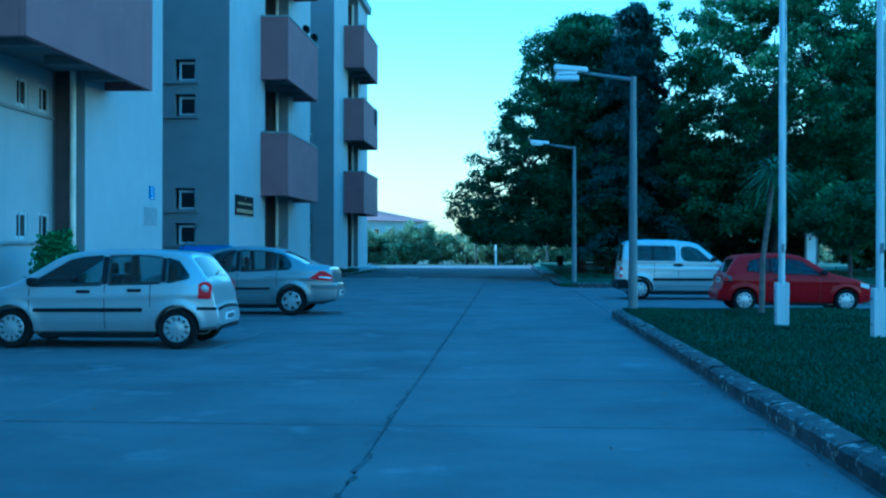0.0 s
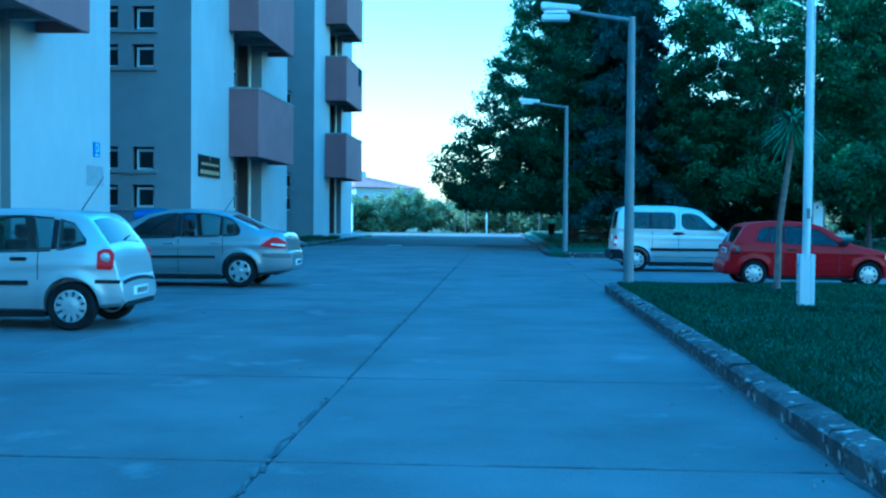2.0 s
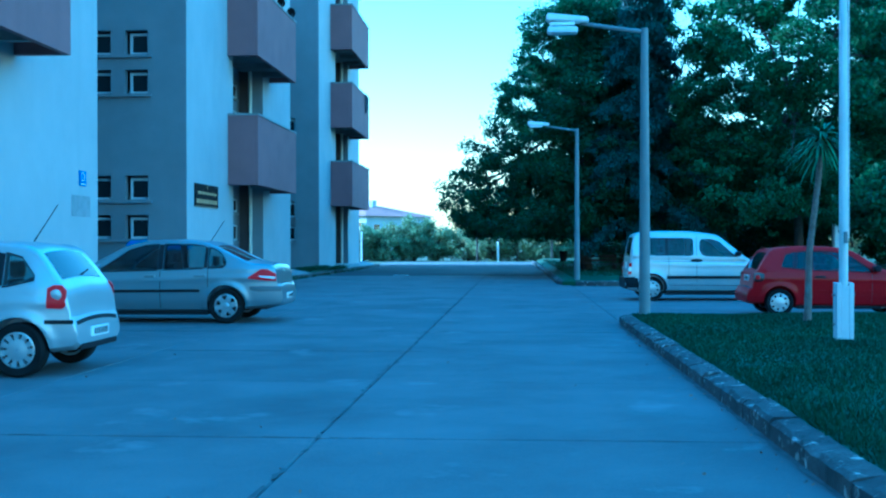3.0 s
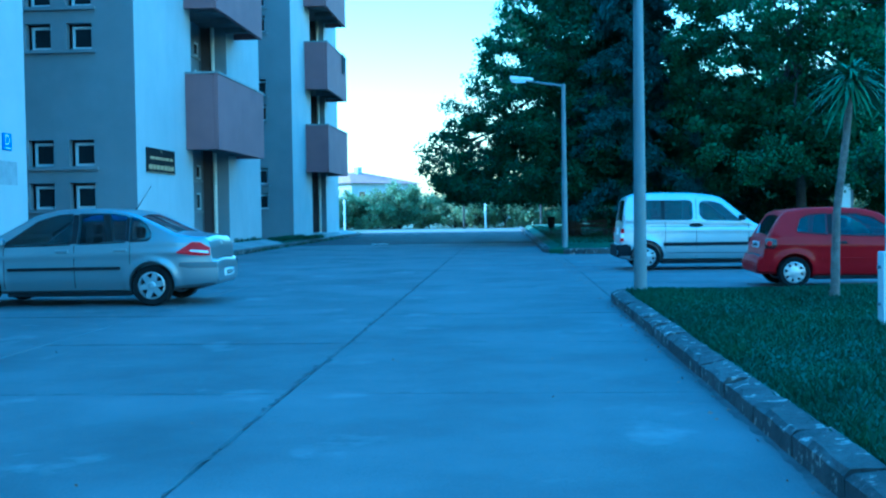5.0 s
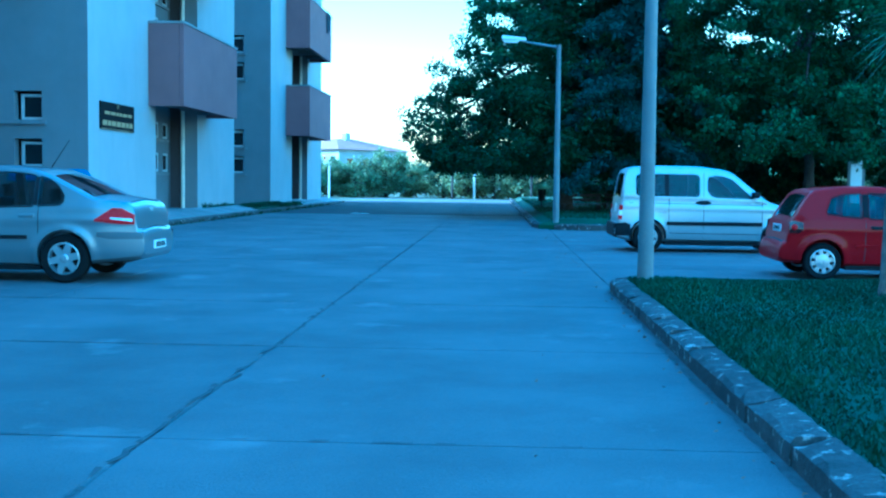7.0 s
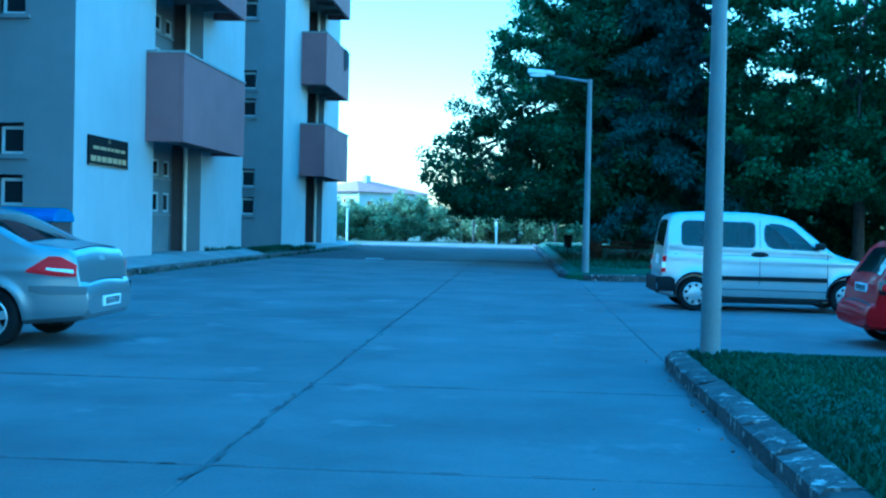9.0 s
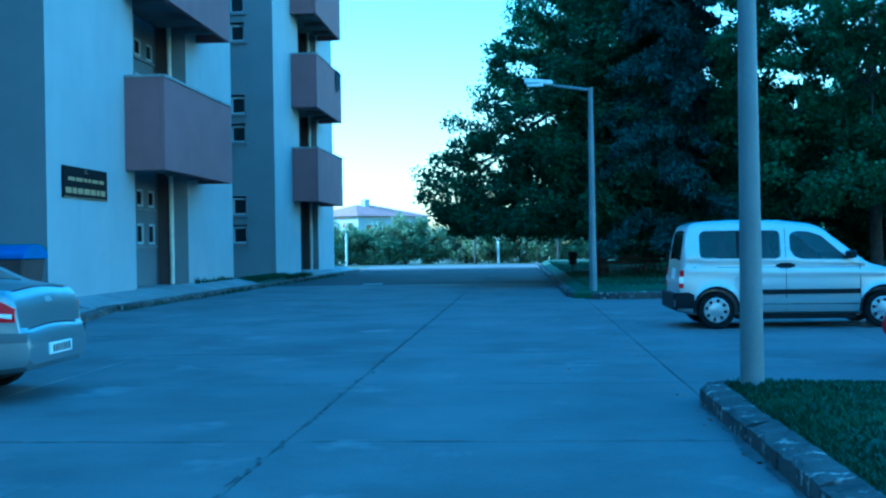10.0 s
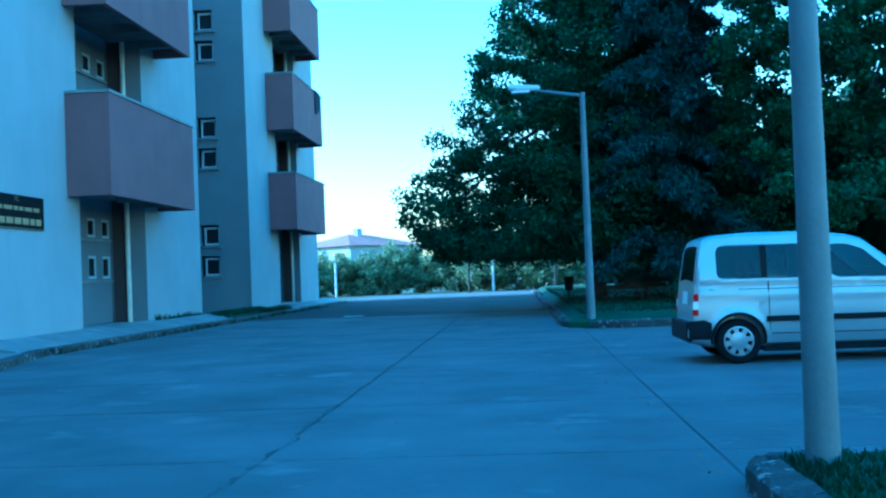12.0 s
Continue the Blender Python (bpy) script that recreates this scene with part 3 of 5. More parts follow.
part("roof", box(-23.2, -9.2, -30.2, 11.2, 17.804, 18.3), M_CAP, shade_block)
# Added unseen behind the blocks; its end sets the far shadow edge.
part("rear_wing", box(-30, -23.05, -30, 86, 0, 17.8), M_GREY, block_b, "plain unseen rear wing added for its shadow")

# wall signs
sign = tagged(empty("wall_sign"), "small blue wall sign with a white letter D", "sign")
part("sign_plate", box(-9.417, -9.395, 32.75, 33.19, 2.94, 3.32, 0.006), M_SIGNBLUE, sign)


def letters(text, size, m, material, parent, name="letter"):
    cu = bpy.data.curves.new("text", "FONT")
    cu.body, cu.size, cu.align_x, cu.align_y, cu.extrude = text, size, "CENTER", "CENTER", 0.002
    tmp = new("text_tmp", cu)
    bpy.context.view_layer.update()
    me = bpy.data.meshes.new_from_object(tmp.evaluated_get(bpy.context.evaluated_depsgraph_get()))
    bpy.data.objects.remove(tmp)
    me.materials.clear()
    me.materials.append(material)
    ob = new(name, me)
    ob.parent = parent
    ob.matrix_basis = m
    return ob


letters("D", 0.33, pose(-9.391, 32.97, 3.16, 90, 0, 90), M_PLATE, sign)
part("caption_bar", box(-9.394, -9.39, 32.82, 33.12, 2.975, 3.005), M_PLATE, sign)
tagged(part("wall_patch", box(-9.418, -9.412, 32.3, 33.48, 2.17, 2.7, 0.002), M_PATCH), "grey repaired plaster patch on the pale wall", "plaster patch")
plaque = tagged(empty("name_board"), "black name board with gold lettering bars on the wall", "sign")
part("board", box(-9.096, -9.05, 41.56, 44.36, 2.75, 3.51, 0.01), M_SIGNBLACK, plaque)
part("border", box(-9.049, -9.046, 41.6, 44.32, 2.76, 2.775), M_GOLD, plaque)
letters("T.C.", 0.13, pose(-9.047, 42.96, 3.42, 90, 0, 90), M_GOLD, plaque)
rp = random.Random(2)
for z, h, y0, y1 in ((3.21, 0.085, 41.85, 44.1), (2.93, 0.14, 41.7, 44.22)):
    y = y0
    while y < y1 - 0.1:
        w = rp.uniform(0.18, 0.42)
        part("lettering_bar", box(-9.049, -9.044, y, min(y + w, y1), z - h / 2, z + h / 2), M_GOLD, plaque)
        y += w + 0.07

# things on balconies
def dish(x, y, z, turn, s):
    d = tagged(empty("satellite_dish", pose(x, y, z, 0, 0, turn)), "small dark satellite dish on the balcony coping", "satellite dish", "dishes on the balcony")
    prof = [(r * s, 0.35 * s * (r ** 2) - 0.05) for r in (0.02, 0.25, 0.5, 0.75, 1.0)]
    prof += [(r, o - 0.012) for r, o in prof[::-1]]
    bm = lathe(prof, 20)
    bmesh.ops.transform(bm, matrix=pose(0, 0, 0.32, -25, 0, 0), verts=bm.verts)
    part("reflector", bm, M_BLACK, d, smooth=True)
    part("mast", tube([(0, -0.08, 0), (0, -0.08, 0.3)], [0.02, 0.02], 8), M_POLE, d)
    return d


dish(-8.05, 50.3, 11.0, 150, 0.2)
dish(-8.05, 52.3, 11.0, 160, 0.2)
towel = tagged(empty("towel"), "dark towel hung over the balcony coping", "towel")
part("cloth", box(-7.60, -7.575, 72.0, 72.5, 9.4, 10.53, 0.01), M_CLOTH, towel)
part("cloth", box(-7.60, -7.575, 72.75, 73.15, 9.6, 10.53, 0.01), M_CLOTH, towel)


# ---- lamp posts, flagpoles ----
def street_lamp(x, y, up=0.0):
    s = tagged(empty("street_lamp", pose(x, y, 0.1)), "grey tapered street lamp with a pale arm lamp", "street lamp", "street lamps along the road")
    bm = tube([(0, 0, 0), (0, 0, 0.6), (0, 0, 5.25 + up)], [0.105, 0.1, 0.065], 20)
    part("pole", bm, M_POLE, s, smooth=True)
    part("foot", box(-0.16, 0.16, -0.16, 0.16, -0.1, 0.03, 0.02), M_CAP, s)
    part("arm", tube([(0, 0, 5.18 + up), (-0.55, 0, 5.26 + up), (-1.15, 0, 5.36 + up)], [0.045, 0.04, 0.032], 8), M_POLE, s)
    bm = bmesh.new()
    bmesh.ops.create_cube(bm, size=1)
    for v in bm.verts:
        end = v.co.x < 0
        v.co = Vector((-1.0 if not end else -1.76, v.co.y * (0.2 if not end else 0.3), 5.36 + up + (0.05 if not end else 0.1) + v.co.z * (0.1 if not end else 0.14)))
    bmesh.ops.bevel(bm, geom=bm.edges[:], offset=0.025, segments=2, affect="EDGES")
    head = part("lamp_head", bm, M_LAMP, s)
    part("lens", box(-1.7, -1.25, -0.11, 0.11, 5.3 + up, 5.37 + up, 0.02), M_LAMPWHITE, head, "clear lamp lens")
    return s


lamp1 = street_lamp(3.77, 26.0)
lamp2 = street_lamp(3.63, 46.0, 0.28)
part("second_lamp", box(-1.74, -1.2, -0.12, 0.12, 5.17, 5.29, 0.03), M_LAMP, lamp1, "drop-down lamp glass")


def flagpole(x, y):
    s = tagged(empty("flagpole", pose(x, y, 0.11)), "white painted flagpole clamped in a steel base", "flagpole", "flagpoles on the lawn")
    part("pole", tube([(0, 0, 0.12), (0, 0, 4), (0, 0, 9)], [0.058, 0.052, 0.036], 14), M_POLEWHITE, s, smooth=True)
    for sx in (-1, 1):
        part("base_channel", box(sx * 0.08 - 0.028, sx * 0.08 + 0.028, -0.09, 0.09, -0.05, 0.84, 0.008), M_POLEWHITE, s)
    part("base_plate", box(-0.05, 0.05, -0.088, -0.078, -0.03, 0.8), M_POLEWHITE, s)
    for z in (0.3, 0.68):
        part("bolt", tube([(-0.14, 0, z), (0.14, 0, z)], [0.018, 0.018], 8), M_POLE, s)
    part("rope_cleat", box(-0.02, 0.02, -0.12, -0.07, 1.35, 1.5, 0.006), M_POLE, s)
    part("halyard", tube([(0.05, -0.06, 1.4), (0.055, -0.05, 5), (0.04, -0.03, 8.9)], [0.008] * 3, 6), M_POLEWHITE, s)
    part("footing", box(-0.24, 0.24, -0.24, 0.24, -0.1, 0.03, 0.015), M_CAP, s)
    return s


flag1 = flagpole(5.69, 20.45)
copy_thing(flag1, pose(6.49, 17.85, 0.11))


# ---- trees ----
def leaves(centres, spread, count, size, seed, flat=0.0, droop=0.0, slim=0.42):
    """Small pointed leaves scattered round clump centres."""
    g = np.random.default_rng(seed)
    c = np.asarray(centres)
    pick = g.integers(0, len(c), count)
    d = g.normal(0, 1, (count, 3))
    d /= np.linalg.norm(d, axis=1)[:, None]
    r = g.uniform(0.25, 1.0, count) ** 0.6
    wide = spread * g.uniform(0.55, 1.25, len(c))[pick]
    p = c[pick] + d * (r * wide)[:, None] * np.array([1, 1, 0.6]) + g.normal(0, 0.22, (count, 3)) * wide[:, None]
    a = g.normal(0, 1, (count, 3))
    a[:, 2] = a[:, 2] * (1 - flat) - droop
    a /= np.linalg.norm(a, axis=1)[:, None]
    b = np.cross(a, g.normal(0, 1, (count, 3)))
    b /= np.linalg.norm(b, axis=1)[:, None] + 1e-9
    s = size * g.uniform(0.6, 1.3, count)[:, None]
    a, b = a * s, b * s * slim
    return np.stack([p, p + a * 0.5 + b, p + a, p + a * 0.5 - b], 1)


def crown_centres(n, x, y, z, rx, ry, rz, seed, inner=0.35, lumps=5):
    """Clump centres in an uneven crown."""
    g = np.random.default_rng(seed)
    d = g.normal(0, 1, (n, 3))
    d /= np.linalg.norm(d, axis=1)[:, None]
    ph = g.uniform(0, 6.28, (lumps, 3))
    k = g.integers(1, 4, (lumps, 3))
    wob = 1 + 0.10 * sum(np.sin(d @ k[i] * 2.2 + ph[i, 0]) for i in range(lumps)) / 1.6
    r = g.uniform(inner, 1.0, n) ** 0.5 * wob
    p = d * r[:, None] * (rx, ry, rz)
    low = p[:, 2] < 0
    p[low, 2] *= 0.85
    return p + (x, y, z)


def tree(name, label, x, y, base, trunk_r, crown, n_clumps, spread, n_leaves, leaf_size, leaf, seed, extra=None, trunk_lean=(0, 0), cat="tree"):
    t = tagged(empty(name, pose(x, y, base)), label, cat)
    cx, cy, cz, rx, ry, rz = crown
    cen = crown_centres(n_clumps, cx, cy, cz, rx, ry, rz, seed)
    if extra is not None:
        cen = np.concatenate([cen, extra])
    g = np.random.default_rng(seed + 1)
    bm = bmesh.new()
    top = Vector((cx * 0.6 + trunk_lean[0], cy * 0.6 + trunk_lean[1], cz + rz * 0.45))
    mid = Vector((cx * 0.2, cy * 0.2, cz - rz * 0.6))
    tube([(0, 0, -0.15), (0.02, 0, 0.4), mid, (mid + top) / 2, top], [trunk_r * 1.35, trunk_r, trunk_r * 0.8, trunk_r * 0.5, trunk_r * 0.15], 10, bm)
    for i in g.choice(len(cen), min(26, len(cen)), replace=False):
        c = Vector(cen[i])
        k = float(g.uniform(0.0, 0.7))
        s = mid.lerp(top, k)
        m2 = s.lerp(c, 0.5) + Vector((0, 0, 0.06 * (c - s).length))
        tube([s, m2, c], [trunk_r * 0.36 * (1 - 0.5 * k), trunk_r * 0.2, 0.02], 6, bm)
    part("trunk", bm, M_BARK, t, smooth=True)
    quads_object("crown", leaves(cen, spread, n_leaves, leaf_size, seed + 2), leaf, t)
    return t


def cedar(x, y, base, h, r, seed):
    t = tagged(empty("cedar_tree", pose(x, y, base)), "tall dark cedar with drooping needle branches", "tree")
    g = np.random.default_rng(seed)
    bm = tube([(0, 0, -0.15), (0, 0, h * 0.5), (0, 0, h)], [0.28, 0.18, 0.02], 10)
    cen, sizes = [], []
    for i in range(90):
        z = 1.8 + (h - 2.2) * (i / 90) ** 0.9
        a = g.uniform(0, 6.28)
        l = r * (1 - (z - 1.5) / (h - 0.5)) ** 0.75 * g.uniform(0.7, 1.1)
        e = Vector((math.cos(a) * l, math.sin(a) * l, z - 0.25 * l))
        m2 = Vector((math.cos(a) * l * 0.5, math.sin(a) * l * 0.5, z + 0.03 * l))
        tube([(0, 0, z), m2, e], [0.05, 0.035, 0.01], 5, bm)
        for k in np.linspace(0.2, 1, 7):
            q = Vector((0, 0, z)).lerp(m2, k * 2) if k < 0.5 else m2.lerp(e, k * 2 - 1)
            cen.append(q)
    part("trunk", bm, M_BARK, t, smooth=True)
    quads_object("crown", leaves(np.array(cen), 0.34, 120000, 0.24, seed, droop=1.3, slim=0.13), M_CEDAR, t)
    return t


def low_boughs(reach, seed, count=130):
    """Clump centres of hanging lower boughs round a trunk."""
    g = np.random.default_rng(seed)
    a, q, z = g.uniform(0, 6.28, count), reach * g.uniform(0.15, 1, count) ** 0.6, g.uniform(2.3, 4.8, count)
    return np.stack([q * np.cos(a), q * np.sin(a), z], 1)


g0 = np.random.default_rng(77)
skirt = []
for i in range(1350):                     # broad below, narrowing towards the top
    z = 1.9 + 11.2 * g0.uniform(0, 1) ** 1.6
    reach = np.interp(z, (2.1, 3.4, 4.9, 7.5, 9.8, 11.9, 13.2), (6.0, 7.05, 5.9, 4.8, 3.65, 2.9, 0.9))
    a, q = g0.uniform(0, 6.28), g0.uniform(0.02, 1.0) ** 0.54
    q *= 1 + 0.09 * math.sin(a * 3 + z) + 0.06 * math.sin(a * 7 - z * 2.3)
    q = min(q, 1.04)
    skirt.append((reach * q * math.cos(a) + 0.3, 0.85 * reach * q * math.sin(a), z))
tree("plane_tree", "broad dark green tree with low spreading limbs over the road", 4.6, 58, 0.1, 0.34, (0.3, 0, 7.5, 2.5, 2.5, 4.5), 30, 0.5, 285000, 0.125, M_LEAF, 11, np.array(skirt))
cedar(6.9, 54.5, 0.1, 13.4, 3.4, 21)
tree("plane_tree", "tall broad green tree with a sunlit top", 13.2, 53, 0.1, 0.2, (0, 0, 8.3, 5.4, 5.0, 6.6), 640, 0.5, 185000, 0.135, M_LEAFMID, 12, low_boughs(5.2, 61))
tree("plane_tree", "tall dark green tree in the shaded park", 20.5, 57, 0.1, 0.22, (0, 0, 7.5, 5.2, 5.0, 6.4), 420, 0.6, 90000, 0.16, M_LEAFMID, 13, low_boughs(5.4, 62))
tree("plane_tree", "dark green tree deep in the park", 9.0, 68, 0.1, 0.32, (0, 0, 4.9, 5.0, 5.0, 3.9), 220, 0.8, 30000, 0.26, M_LEAF, 14)
tree("plane_tree", "dark green tree deep in the park", 16.5, 66, 0.1, 0.32, (0, 0, 4.5, 5.4, 5.0, 3.8), 220, 0.8, 30000, 0.26, M_LEAF, 15)
tree("plane_tree", "dark green tree deep in the park", 26, 66, 0.1, 0.32, (0, 0, 6.5, 5.2, 5.0, 5.2), 220, 0.8, 30000, 0.26, M_LEAF, 16)
tagged(part("tree_pit", box(10.1, 11.1, 32.5, 33.5, 0.0, 0.012), M_SOIL), "square soil pit cut in the concrete", "tree pit", kind="structure")
tree("small_tree", "small green leafy tree in a soil pit beside the parking", 10.6, 33, 0.0, 0.07, (0, 0, 2.35, 1.3, 1.2, 0.85), 80, 0.32, 16000, 0.1, M_LEAFMID, 17)
tree("shrub", "dense dark shrub on the shaded lawn", 6.4, 48.0, 0.12, 0.05, (0, 0, 0.55, 0.5, 0.5, 0.5), 30, 0.25, 5000, 0.09, M_LEAF, 18, cat="shrub")
tree("shrub", "bushy green shrub against the block's wall", -9.0, 25.2, 0.08, 0.05, (0, 0, 1.0, 0.42, 0.6, 0.75), 40, 0.25, 6000, 0.1, M_LEAFLIGHT, 19, cat="shrub")

gu = random.Random(5)
for i in range(22):
    tree("shrub", "dark undergrowth shrub between the park trees", 7.5 + 1.75 * i + gu.uniform(-0.8, 0.8), 69 + gu.uniform(-4, 12), 0.1, 0.06, (0, 0, 1.3, 1.6, 1.3, gu.uniform(1.1, 1.9)), 50, 0.45, 7000, 0.16, M_LEAF, 70 + i, cat="shrub")

# far sunlit hedge trees beyond the road's end
gh = random.Random(31)
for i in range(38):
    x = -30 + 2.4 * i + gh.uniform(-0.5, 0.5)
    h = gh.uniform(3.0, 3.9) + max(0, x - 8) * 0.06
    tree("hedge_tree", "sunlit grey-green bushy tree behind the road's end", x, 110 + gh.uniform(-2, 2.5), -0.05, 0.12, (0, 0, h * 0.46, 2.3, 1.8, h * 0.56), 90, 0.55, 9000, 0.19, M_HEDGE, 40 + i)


def palm(x, y, base):
    t = tagged(empty("cabbage_palm", pose(x, y, base)), "slim leaning palm with a tuft of sword leaves", "palm")
    part("trunk", tube([(0, 0, -0.1), (0.03, 0, 0.25), (0.05, 0, 1.2), (0.2, 0.05, 2.3), (0.26, 0.05, 3.0)], [0.085, 0.062, 0.052, 0.05, 0.055], 10), M_PALMBARK, t, smooth=True)
    g = np.random.default_rng(9)
    out = []
    for i in range(190):
        a, up = g.uniform(0, 6.28), g.uniform(-0.5, 1.0)
        l = g.uniform(0.5, 0.8)
        p = np.array([0.26, 0.05, 2.98 + g.uniform(-0.12, 0.16)])
        d = np.array([math.cos(a) * math.cos(up), math.sin(a) * math.cos(up), math.sin(up)])
        s = np.array([-math.sin(a), math.cos(a), 0]) * 0.022
        pts = [p + d * l * k + np.array([0, 0, -0.5 * l * k * k]) for k in (0.05, 0.35, 0.7, 1.0)]
        for k, (u, v) in enumerate(zip(pts, pts[1:])):
            w0, w1 = (0.7, 1.0, 0.7)[k], (1.0, 0.7, 0.05)[k]
            out.append([u - s * w0, u + s * w0, v + s * w1, v - s * w1])
    quads_object("leaf_tuft", np.array(out), M_PALM, t)
    return t


palm(6.13, 24.05, 0.11)

# ---- small things of the park and the far end ----
for x, y, h, m, lab in ((-0.23, 105.8, 2.3, M_POLEWHITE, "white fence post"), (-2.1, 105.8, 2.2, M_WOOD, "dark fence post"), (4.6, 105.8, 2.4, M_WOOD, "dark fence post"), (-12.6, 105.8, 2.6, M_POLEWHITE, "white fence post")):
    tagged(part("fence_post", tube([(x, y, -0.1), (x, y, h), (x, y, h + 0.04)], [0.09, 0.09, 0.03], 10), m), lab + " before the sunlit hedge", "post", "posts at the road's end")

bin_ = tagged(empty("litter_bin", pose(3.75, 61, 0.12)), "small dark litter bin on a post", "litter bin")
part("post", tube([(0, 0, -0.05), (0, 0, 1.0)], [0.03, 0.03], 8), M_BLACK, bin_)
part("bucket", tube([(0, -0.16, 0.5), (0, -0.16, 1.02)], [0.15, 0.19], 14), M_BLACK, bin_)

for bx, by, rz in ((5.3, 57.5, 10), (7.2, 60, -15)):
    bench = tagged(empty("park_bench", pose(bx, by, 0.12, 0, 0, rz)), "dark wooden park bench under the trees", "bench", "benches under the trees")
    for k in range(3):
        part("seat_plank", box(-0.85, 0.85, -0.22 + 0.15 * k, -0.1 + 0.15 * k, 0.42, 0.46, 0.006), M_WOOD, bench)
    for k in range(2):
        part("back_plank", box(-0.85, 0.85, 0.26, 0.3, 0.55 + 0.18 * k, 0.68 + 0.18 * k, 0.006), M_WOOD, bench)
    for sx in (-0.7, 0.7):
        part("leg", box(sx - 0.04, sx + 0.04, -0.2, 0.25, -0.02, 0.415, 0.006), M_WOOD, bench)
        part("back_post", box(sx - 0.03, sx + 0.03, 0.3, 0.34, -0.02, 0.9, 0.006), M_WOOD, bench)

totem = tagged(empty("sign_totem", pose(14.6, 52, 0.12)), "tall pale notice board framed by grey posts", "sign")
part("board", box(-0.2, 0.2, -0.04, 0.04, 0.7, 2.75, 0.01), M_LAMP, totem, "pale sign panel")
for sx in (-0.25, 0.25):
    part("post", box(sx - 0.045, sx + 0.045, -0.05, 0.05, -0.05, 2.85, 0.01), M_POLE, totem)
part("top_rail", box(-0.195, 0.195, -0.05, 0.05, 2.754, 2.85, 0.01), M_POLE, totem)

skip = tagged(empty("rubbish_container", pose(-9.42, 39.0, 0.13)), "blue lidded rubbish container beside the block", "rubbish container")
bm = box(-0.8, 0.8, -0.55, 0.55, 0.18, 1.18, 0.03)
for v in bm.verts:
    k = 0.85 + 0.15 * (v.co.z - 0.18) / 1.0
    v.co.x, v.co.y = v.co.x * k, v.co.y * k
part("body", bm, M_BROWN, skip, "rusty brown steel body")
bm = bmesh.new()
tube([(-0.84, 0, 1.35), (0.84, 0, 1.35)], [0.6, 0.6], 20, bm)
for v in bm.verts:
    v.co.z = 1.185 + max(0, (v.co.z - 1.35)) * 0.5
part("lid", bm, M_BLUE, skip, "blue domed lid", True)
for sx in (-0.65, 0.65):
    for sy in (-0.4, 0.4):
        bm = lathe([(0.1, -0.03), (0.1, 0.03), (0.02, 0.03), (0.02, -0.03)], 14)
        bmesh.ops.translate(bm, vec=(sx, sy, 0.1), verts=bm.verts)
        part("wheel", bm, M_TYRE, skip)

# far house
house = tagged(empty("far_house", pose(-18.2, 150, -0.1, 0, 0, 50)), "far pale house with a low red hipped roof", "house")
part("wall", box(0, 12, 0, 11, 0, 5.4), M_WHITE, house)
bm = bmesh.new()
e = [bm.verts.new(c) for c in ((-0.6, -0.6, 5.404), (12.6, -0.6, 5.404), (12.6, 11.6, 5.404), (-0.6, 11.6, 5.404), (4.5, 5.5, 7.0), (7.5, 5.5, 7.0))]
for f in ((0, 1, 5, 4), (1, 2, 5), (2, 3, 4, 5), (3, 0, 4), (3, 2, 1, 0)):
    bm.faces.new([e[i] for i in f])
roof = part("roof", bm, M_ROOF, house, "red tiled hipped roof")
part("chimney", box(5.2, 6.0, 4.5, 5.3, 6.5, 7.7), M_WHITE, roof)
for sx in (1.8, 4.6, 7.4, 10.2):
    win = empty("window")
    win.parent = house
    part("window_frame", box(sx - 0.6, sx + 0.6, -0.06, -0.003, 3.2, 4.4), M_PVC, win)
    part("pane", box(sx - 0.5, sx + 0.5, -0.08, -0.063, 3.3, 4.3), M_GLASS, win)
for sy in (1.2, 2.6, 5.5, 8.5):
    win = empty("window")
    win.parent = house
    part("window_frame", box(-0.06, -0.003, sy - 0.35, sy + 0.35, 3.9, 4.7), M_PVC, win)
    part("pane", box(-0.08, -0.063, sy - 0.27, sy + 0.27, 3.98, 4.62), M_GLASS, win)



# dry leaves along the kerb
gl = np.random.default_rng(14)
n = 260
lx = np.where(gl.random(n) < 0.7, 3.28 - np.abs(gl.normal(0, 0.12, n)), gl.uniform(-7.5, 3.2, n))
ly = gl.uniform(6, 48, n)
la, ls = gl.uniform(0, 6.28, n), gl.uniform(0.008, 0.022, n)
p0 = np.stack([lx, ly, np.full(n, 0.004)], 1)
da = np.stack([np.cos(la) * ls, np.sin(la) * ls, gl.uniform(0, 0.012, n)], 1)
db = np.stack([-np.sin(la) * ls * 0.5, np.cos(la) * ls * 0.5, gl.uniform(0, 0.01, n)], 1)
tagged(quads_object("dry_leaves", np.stack([p0 - da, p0 + db, p0 + da, p0 - db], 1), M_DRYLEAF), "scattered dry leaf litter along the kerb", "leaf litter", kind="stuff")


# ---- parked cars ----
def lerp_profile(pts, x):
    for (x0, z0), (x1, z1) in zip(pts, pts[1:]):
        if x <= x1:
            return z0 + (z1 - z0) * max(0.0, (x - x0)) / max(1e-6, x1 - x0)
    return pts[-1][1]


